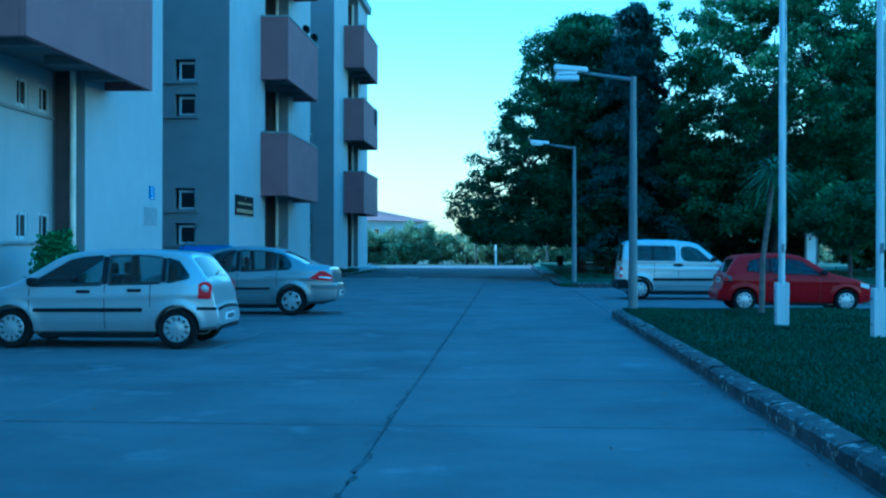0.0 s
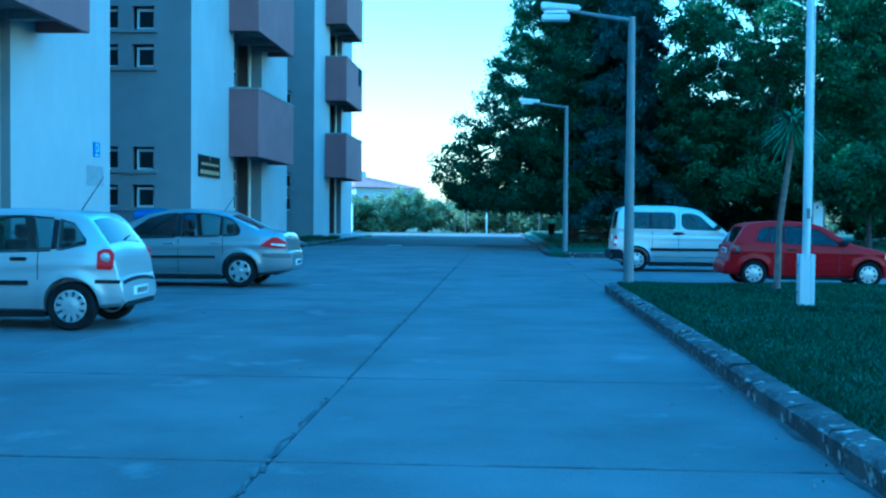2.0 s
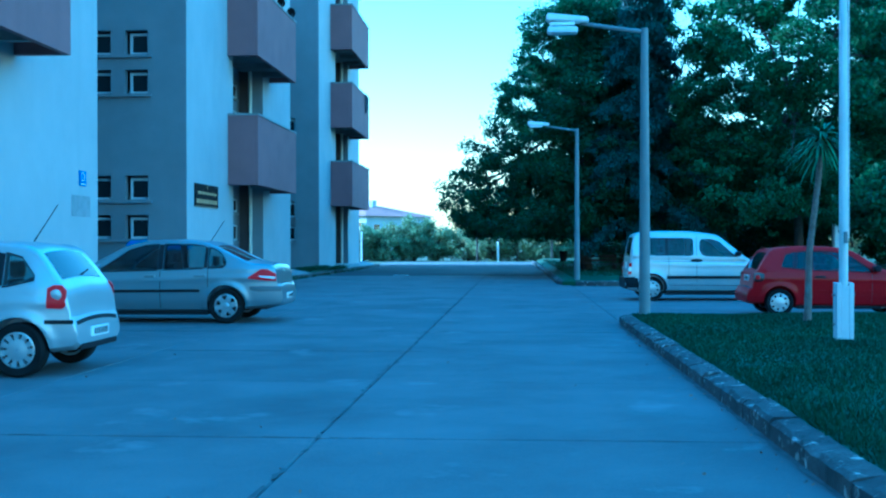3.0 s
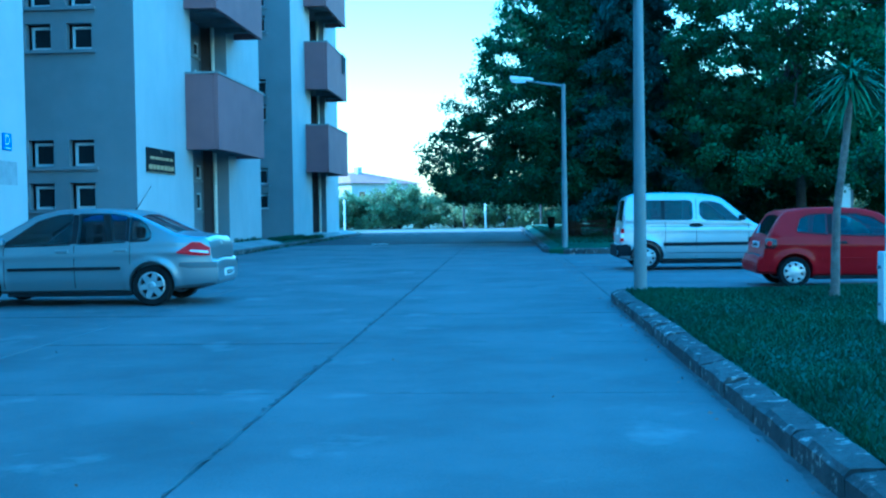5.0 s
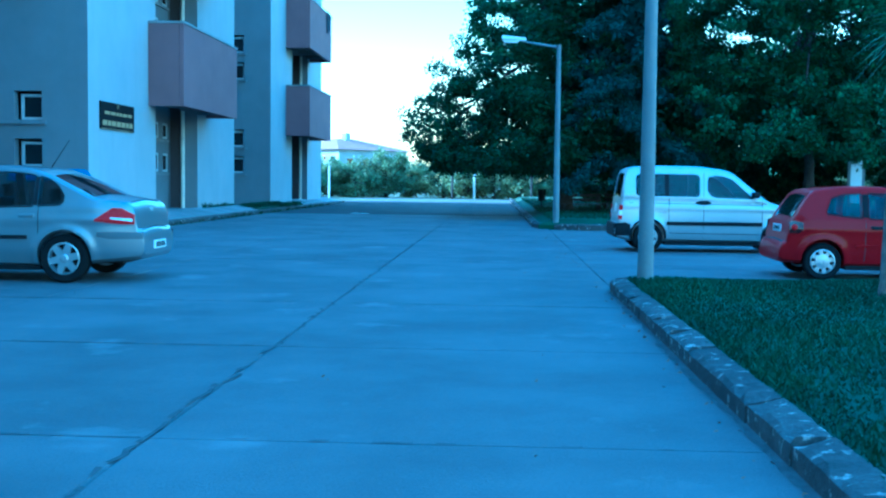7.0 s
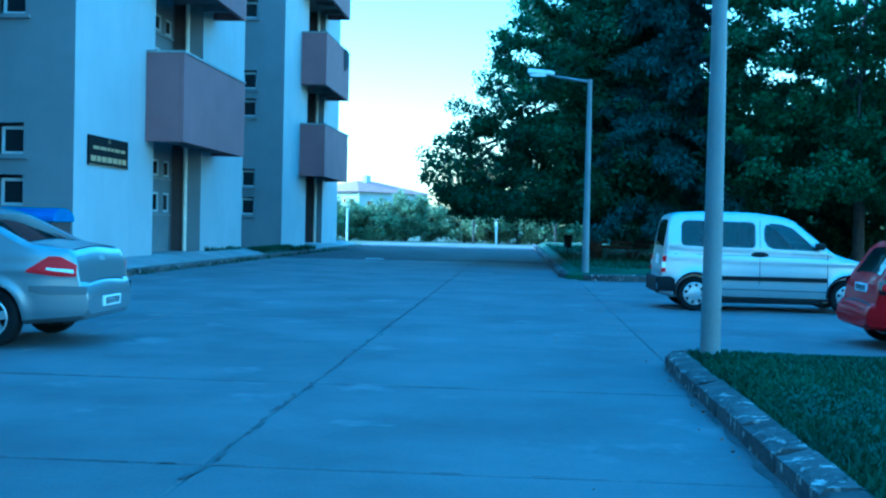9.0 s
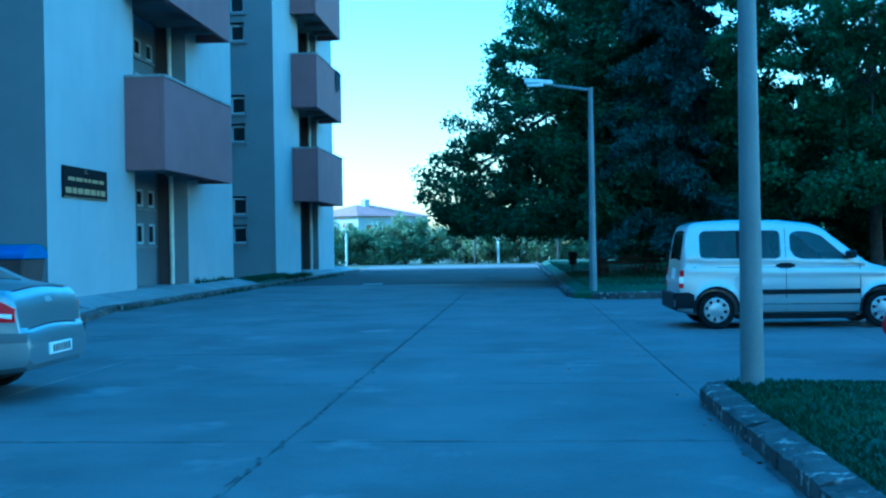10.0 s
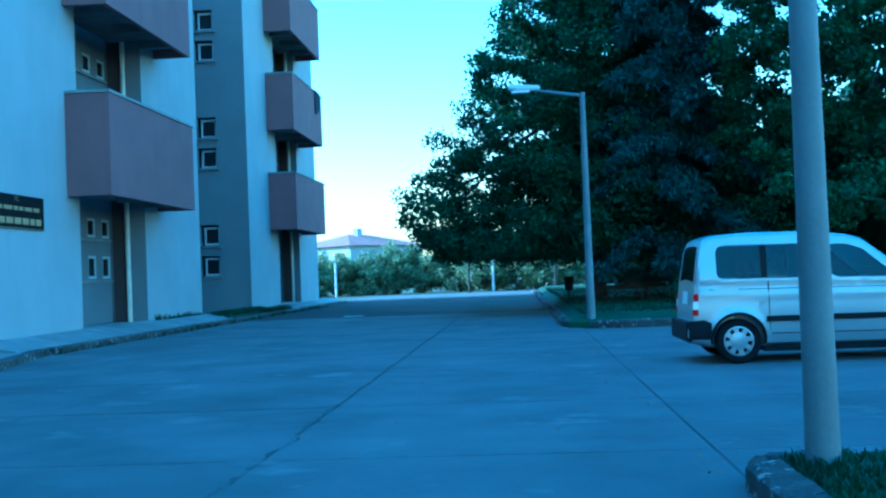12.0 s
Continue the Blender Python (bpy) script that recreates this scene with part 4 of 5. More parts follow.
class Shell:
    """A car body: rear at x = 0, nose at x = length, z up, built from its side profile."""

    def __init__(self, length, width, belt, top, bottom, tumble=0.3, nose=0.16, tail=0.08, r=0.07, crown=0.04):
        self.length, self.half, self.belt, self.top_pts, self.bot_pts = length, width / 2, belt, top, bottom
        self.tumble, self.nose, self.tail, self.r, self.crown = tumble, nose, tail, r, crown
        self.wheels, self.radius = (), 0.3

    def top(self, x):
        if 0.3 < x < self.length - 0.35:
            return sum(lerp_profile(self.top_pts, x + d) for d in (-0.06, -0.03, 0, 0.03, 0.06)) / 5
        return lerp_profile(self.top_pts, x)

    def bottom(self, x):
        return lerp_profile(self.bot_pts, x)

    def w(self, x, z):
        """Half width at a height."""
        k = x / self.length
        plan = self.half - self.nose * max(0.0, (k - 0.72) / 0.28) ** 2.6 - self.tail * max(0.0, (0.2 - k) / 0.2) ** 3.2
        b = lerp_profile(self.belt, x)
        if z > b:
            plan -= (z - b) * self.tumble + 0.012
        else:
            plan -= 0.05 * ((z - 0.62) / 0.4) ** 2 if z < 0.62 else 0.015 * ((z - 0.62) / 0.3) ** 2
            plan += 0.014 * math.exp(-((z - b + 0.13) / 0.045) ** 2) - 0.16 * max(0.0, 0.4 - z)
            for wx in self.wheels:                      # flared arches
                d = math.hypot(x - wx, z - self.radius)
                plan += 0.026 * math.exp(-((d - self.radius - 0.06) / 0.055) ** 2)
        return max(0.15, plan)

    def section(self, x):
        zt, zb = self.top(x), self.bottom(x)
        r = min(self.r, (zt - zb) * 0.3)
        out = [(0.0, zb), (self.w(x, zb) - 0.08, zb)]
        n = 24
        for j in range(n + 1):
            z = zb + 0.05 + (zt - r - zb - 0.05) * j / n
            out.append((self.w(x, z), z))
        w0 = self.w(x, zt - r)
        for a in (25, 50, 75):
            out.append((w0 - r + r * math.cos(radians(a)), zt - r + r * math.sin(radians(a)) - 0.3 * self.crown * (a / 90)))
        for k in (0.8, 0.5, 0.25, 0):
            y = (w0 - r) * k
            out.append((y, zt - self.crown * k * k))
        return out

    def top_at(self, x, k):
        """A point on the upper skin; k from -1 to 1 across."""
        zt = self.top(x)
        w0 = self.w(x, zt - self.r) - self.r
        return Vector((x, w0 * k, zt - self.crown * k * k))

    def mesh(self, wheels, radius, windows):
        xs = sorted({0.0, self.length, *(p[0] for p in self.top_pts), *(p[0] for p in self.bot_pts), *np.arange(0.05, self.length, 0.045).round(3).tolist()})
        bm = bmesh.new()
        rings = []
        for x in xs:
            half = self.section(x)
            ring = [(x, -y, z) for y, z in half] + [(x, y, z) for y, z in half[-2:0:-1]]
            rings.append([bm.verts.new(c) for c in ring])
        n = len(rings[0])
        for a, b in zip(rings, rings[1:]):
            for k in range(n):
                bm.faces.new((a[k], a[(k + 1) % n], b[(k + 1) % n], b[k]))
        bm.faces.new(rings[0][::-1])
        bm.faces.new(rings[-1])
        bmesh.ops.recalc_face_normals(bm, faces=bm.faces)
        me = bpy.data.meshes.new("body")
        bm.to_mesh(me)
        bm.free()
        body = new("body", me)
        cut = bmesh.new()
        for wx in wheels:
            for s in (-1, 1):
                m = pose(wx, s * (self.half - 0.02), radius + 0.02, 90, 0, 0)
                bmesh.ops.create_cone(cut, cap_ends=True, segments=32, radius1=radius + 0.035, radius2=radius + 0.035, depth=0.5, matrix=m)
        cutters = []

        def carve(q):
            bmesh.ops.recalc_face_normals(q, faces=q.faces)
            cme = bpy.data.meshes.new("cut")
            q.to_mesh(cme)
            q.free()
            cutters.append(new("cut", cme))
            mod = body.modifiers.new("cut", "BOOLEAN")
            mod.operation, mod.object, mod.solver = "DIFFERENCE", cutters[-1], "EXACT"

        carve(cut)
        lo_x, hi_x = windows[0][0][0][0] + 0.05, windows[-1][0][-1][0] - 0.12
        cab = bmesh.new()
        ends = []
        for x in np.linspace(lo_x, hi_x, 14):
            zt = min(self.top(x), self.top(x - 0.1), self.top(x + 0.1)) - 0.075
            zf = 0.5 if all(abs(x - wx) > radius + 0.22 for wx in wheels) else 2 * radius + 0.14
            zb = lerp_profile(self.belt, x)
            zt = max(zt, zb + 0.03)
            ys = [(min(self.w(x, z), self.half) - 0.11, z) for z in (zf, max(zb, zf + 0.02), max(zt, zf + 0.04))]
            ends.append([cab.verts.new((x, -y, z)) for y, z in ys] + [cab.verts.new((x, y, z)) for y, z in ys[::-1]])
        for a, b in zip(ends, ends[1:]):
            for k in range(6):
                cab.faces.new((a[k], a[(k + 1) % 6], b[(k + 1) % 6], b[k]))
        cab.faces.new(ends[0][::-1])
        cab.faces.new(ends[-1])
        carve(cab)
        for lo, hi in windows:
            pts = lo + hi[::-1]
            pr = bmesh.new()
            a = [pr.verts.new((x, -1.4, z)) for x, z in pts]
            b = [pr.verts.new((x, 1.4, z)) for x, z in pts]
            pr.faces.new(a)
            pr.faces.new(b[::-1])
            for k in range(len(pts)):
                pr.faces.new((a[k], a[(k + 1) % len(pts)], b[(k + 1) % len(pts)], b[k]))
            bmesh.ops.remove_doubles(pr, verts=pr.verts, dist=0.0005)
            carve(pr)
        bpy.context.view_layer.update()
        done = bpy.data.meshes.new_from_object(body.evaluated_get(bpy.context.evaluated_depsgraph_get()))
        body.modifiers.clear()
        body.data = done
        for c in cutters:
            bpy.data.objects.remove(c)
        done.polygons.foreach_set("use_smooth", [True] * len(done.polygons))
        done.set_sharp_from_angle(angle=radians(35))
        return body

    def side(self, lo, hi, s, off=0.006, n=14, rows=4):
        """A thin skin on one flank between two height lines, given as (x, z) points over the same stretch."""
        bm = bmesh.new()
        x0, x1 = max(lo[0][0], hi[0][0]), min(lo[-1][0], hi[-1][0])
        xs = sorted({x0, x1, *[p[0] for p in lo + hi if x0 < p[0] < x1], *[x0 + (x1 - x0) * i / n for i in range(n + 1)]})
        grids = []
        for depth in (off, -0.01):
            grids.append([[bm.verts.new((x, s * (self.w(x, z) + depth), z)) for z in
                           [lerp_profile(lo, x) + (lerp_profile(hi, x) - lerp_profile(lo, x)) * j / rows for j in range(rows + 1)]] for x in xs])
        for g in grids:
            for a, b in zip(g, g[1:]):
                for j in range(rows):
                    bm.faces.new((a[j], a[j + 1], b[j + 1], b[j]))
        f, k = grids
        rim = [(i, 0) for i in range(len(xs))] + [(len(xs) - 1, j) for j in range(1, rows + 1)] + [(i, rows) for i in range(len(xs) - 2, -1, -1)] + [(0, j) for j in range(rows - 1, 0, -1)]
        for (a, b), (c, d) in zip(rim, rim[1:] + rim[:1]):
            bm.faces.new((f[a][b], f[c][d], k[c][d], k[a][b]))
        bmesh.ops.remove_doubles(bm, verts=bm.verts, dist=0.0005)
        return bm

    def skin(self, x0, x1, k0, k1, off=0.008, n=8, narrow=0.0):
        """A thin skin on the upper surface (screens, tail, bonnet) from x0 to x1 and k0 to k1 across."""
        bm = bmesh.new()
        top, low = [], []
        xs = sorted({x0, x1, *[p[0] for p in self.top_pts if x0 < p[0] < x1], *[x0 + (x1 - x0) * i / n for i in range(n + 1)]})
        for x in xs:
            e = 0.004
            d = Vector((2 * e, 0, self.top(x + e) - self.top(x - e))).normalized()
            nor = Vector((-d.z, 0, d.x))
            sq = 1 - narrow * (x - x0) / (x1 - x0)
            ks = [(k0 + (k1 - k0) * j / 8) * sq for j in range(9)]
            top.append([bm.verts.new(self.top_at(x, k) + nor * off) for k in ks])
            low.append([bm.verts.new(self.top_at(x, k) - nor * 0.01) for k in ks])
        for g in (top, low):
            for a, b in zip(g, g[1:]):
                for j in range(8):
                    bm.faces.new((a[j], a[j + 1], b[j + 1], b[j]))
        m = len(xs) - 1
        rim = [(i, 0) for i in range(m + 1)] + [(m, j) for j in range(1, 9)] + [(i, 8) for i in range(m - 1, -1, -1)] + [(0, j) for j in range(7, 0, -1)]
        for (a, b), (c, d) in zip(rim, rim[1:] + rim[:1]):
            bm.faces.new((top[a][b], top[c][d], low[c][d], low[a][b]))
        return bm


def add_wheel(car, x, side, half, radius, spokes, style):
    w = empty("wheel", pose(x, side * (half - 0.105), radius, 0, 0, 0 if side > 0 else 180))
    w.parent = car
    r = radius
    part("tyre", lathe([(r * 0.66, -0.09), (r * 0.9, -0.1), (r * 0.985, -0.075), (r, 0.0), (r * 0.985, 0.075), (r * 0.9, 0.1), (r * 0.66, 0.09)], 36), M_TYRE, w, smooth=True)
    rim = part("rim", lathe([(r * 0.67, -0.08), (r * 0.67, 0.088), (r * 0.6, 0.094), (r * 0.585, 0.05), (r * 0.585, -0.08)], 36), M_RIM, w, smooth=True)
    part("hub_backing", lathe([(0.02, 0.0), (r * 0.58, 0.0), (r * 0.58, 0.02), (0.02, 0.02)], 28), M_BLACK, rim)
    hub = 0.4 if spokes > 6 else 0.2
    bm = lathe([(0.005, 0.03), (r * hub, 0.03), (r * (hub - 0.01), 0.085), (r * 0.12, 0.095), (0.005, 0.095)], 24)
    for k in range(spokes):
        a = 2 * math.pi * k / spokes + 0.2
        q = box(r * 0.14, r * 0.605, 0.045, 0.084, -1, 1)
        for v in q.verts:
            wide = style * r * (0.5 + 0.9 * (v.co.x / r)) if spokes > 6 else style * r * (1.35 - 0.7 * v.co.x / r)
            v.co.z *= wide
        bmesh.ops.rotate(q, cent=(0, 0, 0), matrix=Matrix.Rotation(a, 3, "Y"), verts=q.verts)
        tmp = bpy.data.meshes.new("tmp")
        q.to_mesh(tmp)
        q.free()
        bm.from_mesh(tmp)
        bpy.data.meshes.remove(tmp)
    part("spokes", bm, M_RIM, rim)
    return w


def build_car(name, label, m, sh, paint, wheels, radius, spec):
    car = tagged(empty(name, m), label, "car", "cars parked beside the road")
    sh.wheels, sh.radius = wheels, radius
    body = sh.mesh(wheels, radius, spec["glass"])
    body.data.materials.clear()
    body.data.materials.append(paint)
    body.parent = car
    part("underbody", box(0.3, sh.length - 0.35, -sh.half + 0.3, sh.half - 0.3, 0.24, 0.42), M_BLACK, car)
    part("floor_pan", box(wheels[0] + 0.35, wheels[1] - 0.4, -sh.half + 0.12, sh.half - 0.12, 0.15, 0.237, 0.02), M_BLACK, car)
    for wx in wheels:
        for s in (-1, 1):
            add_wheel(car, wx, s, sh.half, radius, spec["spokes"], spec["style"])
    for s in (-1, 1):
        if spec.get("surround"):
            g = spec["glass"]
            for p, q in zip(g, g[1:]):
                xa, xb = p[0][-1][0], q[0][0][0]
                part("pillar_trim", sh.side([(xa + 0.004, p[0][-1][1]), (xb - 0.004, q[0][0][1])], [(xa + 0.004, p[1][-1][1]), (xb - 0.004, q[1][0][1])], s, 0.005, 2), M_BLACK, car)
            for lo, hi in g:
                part("window_seal", sh.side([(x, z - 0.022) for x, z in lo], [(x, z - 0.002) for x, z in lo], s, 0.006, 8, 1), M_BLACK, car)
                part("window_seal", sh.side([(x, z + 0.002) for x, z in hi], [(x, z + 0.02) for x, z in hi], s, 0.006, 8, 1), M_BLACK, car)
        for lo, hi in spec["glass"]:
            part("side_window", sh.side(lo, hi, s, -0.004, 14), M_CARGLASS, car, smooth=True)
        for lo, hi in spec.get("trim", ()):
            part("rubbing_strip", sh.side(lo, hi, s, 0.022, 10, 2), spec.get("trim_mat", M_BLACK), car)
        for lo, hi in spec.get("cladding", ()):
            part("bumper_cladding", sh.side(lo, hi, s, 0.012, 10, 3), M_BLACK, car)
        for lo, hi in spec.get("seams", ()):
            part("door_gap", sh.side(lo, hi, s, 0.003, 6, 6), M_SEAM, car)
        for lo, hi, mt in spec.get("lights", ()):
            part("tail_light" if lo[0][0] < 1.5 else "headlight", sh.side(lo, hi, s, 0.012, 6, 4), mt, car, "red tail light lens" if mt is M_LAMPRED else "smoked dark tail light" if mt is M_LAMPDARK else "clear lamp lens", True)
        for lx, lz, lr, mt in spec.get("rounds", ()):
            bm = lathe([(0.003, 0.0), (lr, 0.0), (lr, 0.008), (lr * 0.6, 0.014), (0.003, 0.016)], 20)
            bmesh.ops.transform(bm, matrix=pose(lx, s * (sh.w(lx, lz) + 0.01), lz, 0, 0, (0 if s > 0 else 180) + s * 8), verts=bm.verts)
            part("lamp_round", bm, mt, car, smooth=True)
        for wx in wheels if spec.get("arch_trim") else ():
            arc = [radians(a) for a in range(-8, 189, 14)]
            pts = [(wx + (radius + 0.055) * math.cos(a), radius + 0.02 + (radius + 0.05) * math.sin(a)) for a in arc]
            part("arch_trim", tube([(x, s * (sh.w(x, z) - 0.004), z) for x, z in pts], [0.02] * len(pts), 8), M_BLACK, car, "black wheel arch trim", True)
        # Shadow of the bumper recess, laid on as a darker skin.
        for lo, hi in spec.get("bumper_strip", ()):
            part("bumper_strip", sh.side(lo, hi, s, 0.014, 10, 2), M_RECESS_SHADE, car, "grey strip painted as bumper recess shade")
        for hx, hz, mt in spec.get("handles", ()):
            y = sh.w(hx, hz)
            part("door_handle", box(hx - 0.1, hx + 0.1, s * y - 0.022 + 0.01 * s, s * y + 0.022 + 0.01 * s, hz - 0.025, hz + 0.02, 0.01), mt, car)
        mx, mz = spec["mirror"]
        y = sh.w(mx, mz)
        part("wing_mirror", box(mx - 0.07, mx + 0.07, min(s * y, s * (y + 0.2)), max(s * y, s * (y + 0.15)), mz - 0.05, mz + 0.07, 0.03), spec.get("mirror_mat", M_BLACK), car)
    for sx, sy, sc in spec["seats"]:
        seat = empty("seat", pose(sx, sy, 0))
        seat.parent = car
        q = box(-0.07, 0.07, -0.24, 0.24, 0.52, 0.52 + 0.55 * sc, 0.05)
        for v in q.verts:
            v.co.x -= 0.22 * (v.co.z - 0.52)
        part("backrest", q, M_SEAT, seat)
        part("cushion", box(-0.05, 0.42, -0.24, 0.24, 0.502, 0.62, 0.04), M_SEAT, seat)
        part("headrest", box(-0.22, -0.12, -0.13, 0.13, 0.53 + 0.55 * sc, 0.71 + 0.55 * sc, 0.04), M_SEAT, seat)
    for x0, x1, k0, k1, nm, mt in spec["skins"]:
        part(nm, sh.skin(x0, x1, k0, k1), mt, car, smooth=True)
    if spec.get("antenna"):
        ax, az = spec["antenna"]
        part("aerial", tube([(ax, 0, az), (ax - 0.28, 0, az + 0.42)], [0.008, 0.004], 6), M_BLACK, car)
    return car


def rear_plate(car, x, z, lip=None):
    """An upright number plate, its lettering as plain dark bars, and a dark lower lip."""
    plate = part("number_plate", box(x - 0.012, x + 0.01, -0.26, 0.26, z - 0.055, z + 0.055, 0.004), M_PLATE, car, "white number plate")
    for i in range(7):
        y = -0.21 + 0.062 * i
        part("plate_bar", box(x - 0.015, x - 0.0125, y, y + 0.04, z - 0.036, z + 0.036), M_SEAM, plate)
    if lip:
        part("bumper_lip", box(-0.006, 0.08, -lip, lip, 0.275, 0.345, 0.015), M_BLACK, car)


# silver hatchback
hatch = Shell(3.9, 1.65, [(0, 0.93), (1.0, 0.92), (3.9, 0.86)],
              [(0, 0.5), (0.015, 0.57), (0.035, 0.63), (0.055, 0.66), (0.07, 0.78), (0.11, 0.93), (0.16, 1.01), (0.22, 1.09), (0.42, 1.36), (0.52, 1.425), (0.9, 1.455), (1.4, 1.468), (1.9, 1.455),
               (2.2, 1.41), (2.4, 1.34), (2.95, 1.0), (3.1, 0.94), (3.5, 0.84), (3.72, 0.74), (3.85, 0.6), (3.9, 0.45)],
              [(0, 0.33), (0.05, 0.28), (0.3, 0.26), (0.9, 0.21), (3.5, 0.2), (3.9, 0.27)], 0.32, tail=0.14)
polo = build_car("hatchback_car", "silver five-door hatchback parked on the concrete road", pose(-3.38, 18.38, 0, 0, 0, 181) @ Matrix.Scale(1.03, 4), hatch, M_SILVER, (0.595, 3.06), 0.295, dict(
    spokes=11, style=0.1, mirror_mat=M_BLACK, seats=((0.95, 0.36, 0.95), (0.95, -0.36, 0.95), (1.85, 0.36, 1), (1.85, -0.36, 1)), mirror=(2.72, 0.97), antenna=(0.75, 1.45),
    surround=([(0.36, 1.0), (0.6, 0.95), (2.9, 0.89), (2.95, 0.9)], [(0.36, 1.02), (0.55, 1.3), (0.75, 1.37), (1.5, 1.40), (2.0, 1.375), (2.25, 1.31), (2.95, 0.905)]),
    glass=[([(0.42, 1.05), (0.7, 0.985), (0.76, 0.98)], [(0.42, 1.07), (0.58, 1.27), (0.76, 1.32)]),
           ([(0.84, 0.97), (1.62, 0.945)], [(0.84, 1.335), (1.2, 1.36), (1.62, 1.35)]),
           ([(1.72, 0.94), (2.78, 0.92)], [(1.72, 1.35), (2.0, 1.33), (2.22, 1.275), (2.78, 0.94)])],
    trim=[([(1.1, 0.545), (2.72, 0.535)], [(1.1, 0.6), (2.72, 0.59)])],
    seams=[([(1.66, 0.28), (1.672, 0.28)], [(1.66, 0.93), (1.672, 0.93)]), ([(2.78, 0.28), (2.792, 0.28)], [(2.78, 0.88), (2.792, 0.88)]),
           ([(0.98, 0.62), (0.992, 0.6)], [(0.98, 0.95), (0.992, 0.95)])],
    cladding=[([(0.03, 0.565), (0.3, 0.57)], [(0.03, 0.61), (0.3, 0.615)])],
    lights=[([(0.095, 0.76), (0.13, 0.73), (0.28, 0.74)], [(0.095, 0.93), (0.14, 0.985), (0.22, 0.985), (0.28, 0.95)], M_LAMPRED), ([(3.5, 0.66), (3.78, 0.6)], [(3.5, 0.8), (3.78, 0.68)], M_LAMPWHITE)],
    handles=[(1.22, 0.86, M_BLACK), (1.98, 0.84, M_BLACK)], rounds=((0.19, 0.88, 0.058, M_RIM), (0.19, 0.88, 0.044, M_LAMPRED)),
    skins=[(0.2, 0.42, -0.84, 0.84, "rear_window", M_DARKGLASS), (2.42, 2.95, -0.9, 0.9, "windscreen", M_DARKGLASS), (0.02, 0.034, -0.98, 0.98, "bumper_strip", M_BLACK)]))
rear_plate(polo, -0.006, 0.455, 0.56)
part("rear_wiper", tube([(0.2, 0.0, 1.085), (0.24, -0.3, 1.13)], [0.012, 0.008], 6), M_BLACK, polo)

# pewter saloon
saloon = Shell(4.5, 1.78, [(0, 0.95), (1.2, 0.94), (4.5, 0.88)],
               [(0, 0.57), (0.02, 0.64), (0.045, 0.69), (0.075, 0.715), (0.10, 0.9), (0.14, 1.0), (0.2, 1.055), (0.45, 1.085), (0.62, 1.11), (1.2, 1.395), (1.42, 1.47), (1.9, 1.51), (2.4, 1.5), (2.75, 1.43), (2.9, 1.36),
                (3.55, 1.0), (3.7, 0.95), (4.15, 0.83), (4.38, 0.7), (4.5, 0.45)],
               [(0, 0.36), (0.05, 0.3), (0.4, 0.27), (1.1, 0.2), (4.1, 0.2), (4.5, 0.27)], 0.34, nose=0.2, tail=0.2)
megane = build_car("saloon_car", "pewter grey saloon parked beside the silver hatchback", pose(-2.9, 26.9, 0, 0, 0, 181) @ Matrix.Scale(1.04, 4), saloon, M_BEIGE, (0.98, 3.666), 0.315, dict(
    spokes=6, style=0.13, seats=((1.45, 0.38, 0.9), (1.45, -0.38, 0.9), (2.4, 0.38, 1), (2.4, -0.38, 1)), mirror=(3.3, 0.99), mirror_mat=M_BEIGE, antenna=(1.5, 1.43),
    surround=([(0.95, 1.0), (1.2, 0.965), (3.3, 0.915), (3.4, 0.925)], [(1.0, 1.03), (1.14, 1.2), (1.42, 1.335), (1.9, 1.395), (2.4, 1.39), (2.75, 1.32), (3.4, 0.93)]),
    glass=[([(0.98, 1.06), (1.04, 1.01), (1.32, 0.995)], [(0.98, 1.1), (1.06, 1.22), (1.18, 1.31), (1.32, 1.35)]), ([(1.38, 0.99), (2.12, 0.965)], [(1.38, 1.36), (1.6, 1.395), (2.12, 1.405)]),
           ([(2.22, 0.96), (3.25, 0.94)], [(2.22, 1.405), (2.45, 1.385), (2.75, 1.3), (3.25, 0.96)])],
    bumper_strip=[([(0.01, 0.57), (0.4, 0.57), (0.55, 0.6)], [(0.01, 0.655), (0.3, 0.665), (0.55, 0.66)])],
    trim=[([(1.45, 0.56), (3.2, 0.55)], [(1.45, 0.61), (3.2, 0.6)])],
    seams=[([(2.16, 0.28), (2.172, 0.28)], [(2.16, 0.95), (2.172, 0.95)]), ([(3.25, 0.28), (3.262, 0.28)], [(3.25, 0.91), (3.262, 0.91)]), ([(1.3, 0.66), (1.312, 0.62)], [(1.3, 0.97), (1.312, 0.97)])],
    lights=[([(0.1, 0.76), (0.25, 0.76), (0.58, 0.8)], [(0.1, 0.88), (0.25, 0.965), (0.36, 0.97), (0.58, 0.82)], M_LAMPRED), ([(0.12, 0.79), (0.38, 0.83)], [(0.12, 0.83), (0.38, 0.85)], M_LAMPWHITE), ([(4.0, 0.68), (4.35, 0.6)], [(4.0, 0.84), (4.35, 0.7)], M_LAMPWHITE)],
    handles=[(1.45, 0.86, M_BEIGE), (2.35, 0.85, M_BEIGE)],
    skins=[(0.66, 1.2, -0.86, 0.86, "rear_window", M_DARKGLASS), (2.92, 3.5, -0.9, 0.9, "windscreen", M_DARKGLASS), (0.062, 0.07, -0.98, 0.98, "bumper_gap", M_SEAM), (0.2, 0.208, -0.95, 0.95, "boot_gap", M_SEAM), (0.105, 0.125, -0.1, 0.1, "badge", M_RIM)]))
rear_plate(megane, -0.006, 0.475)

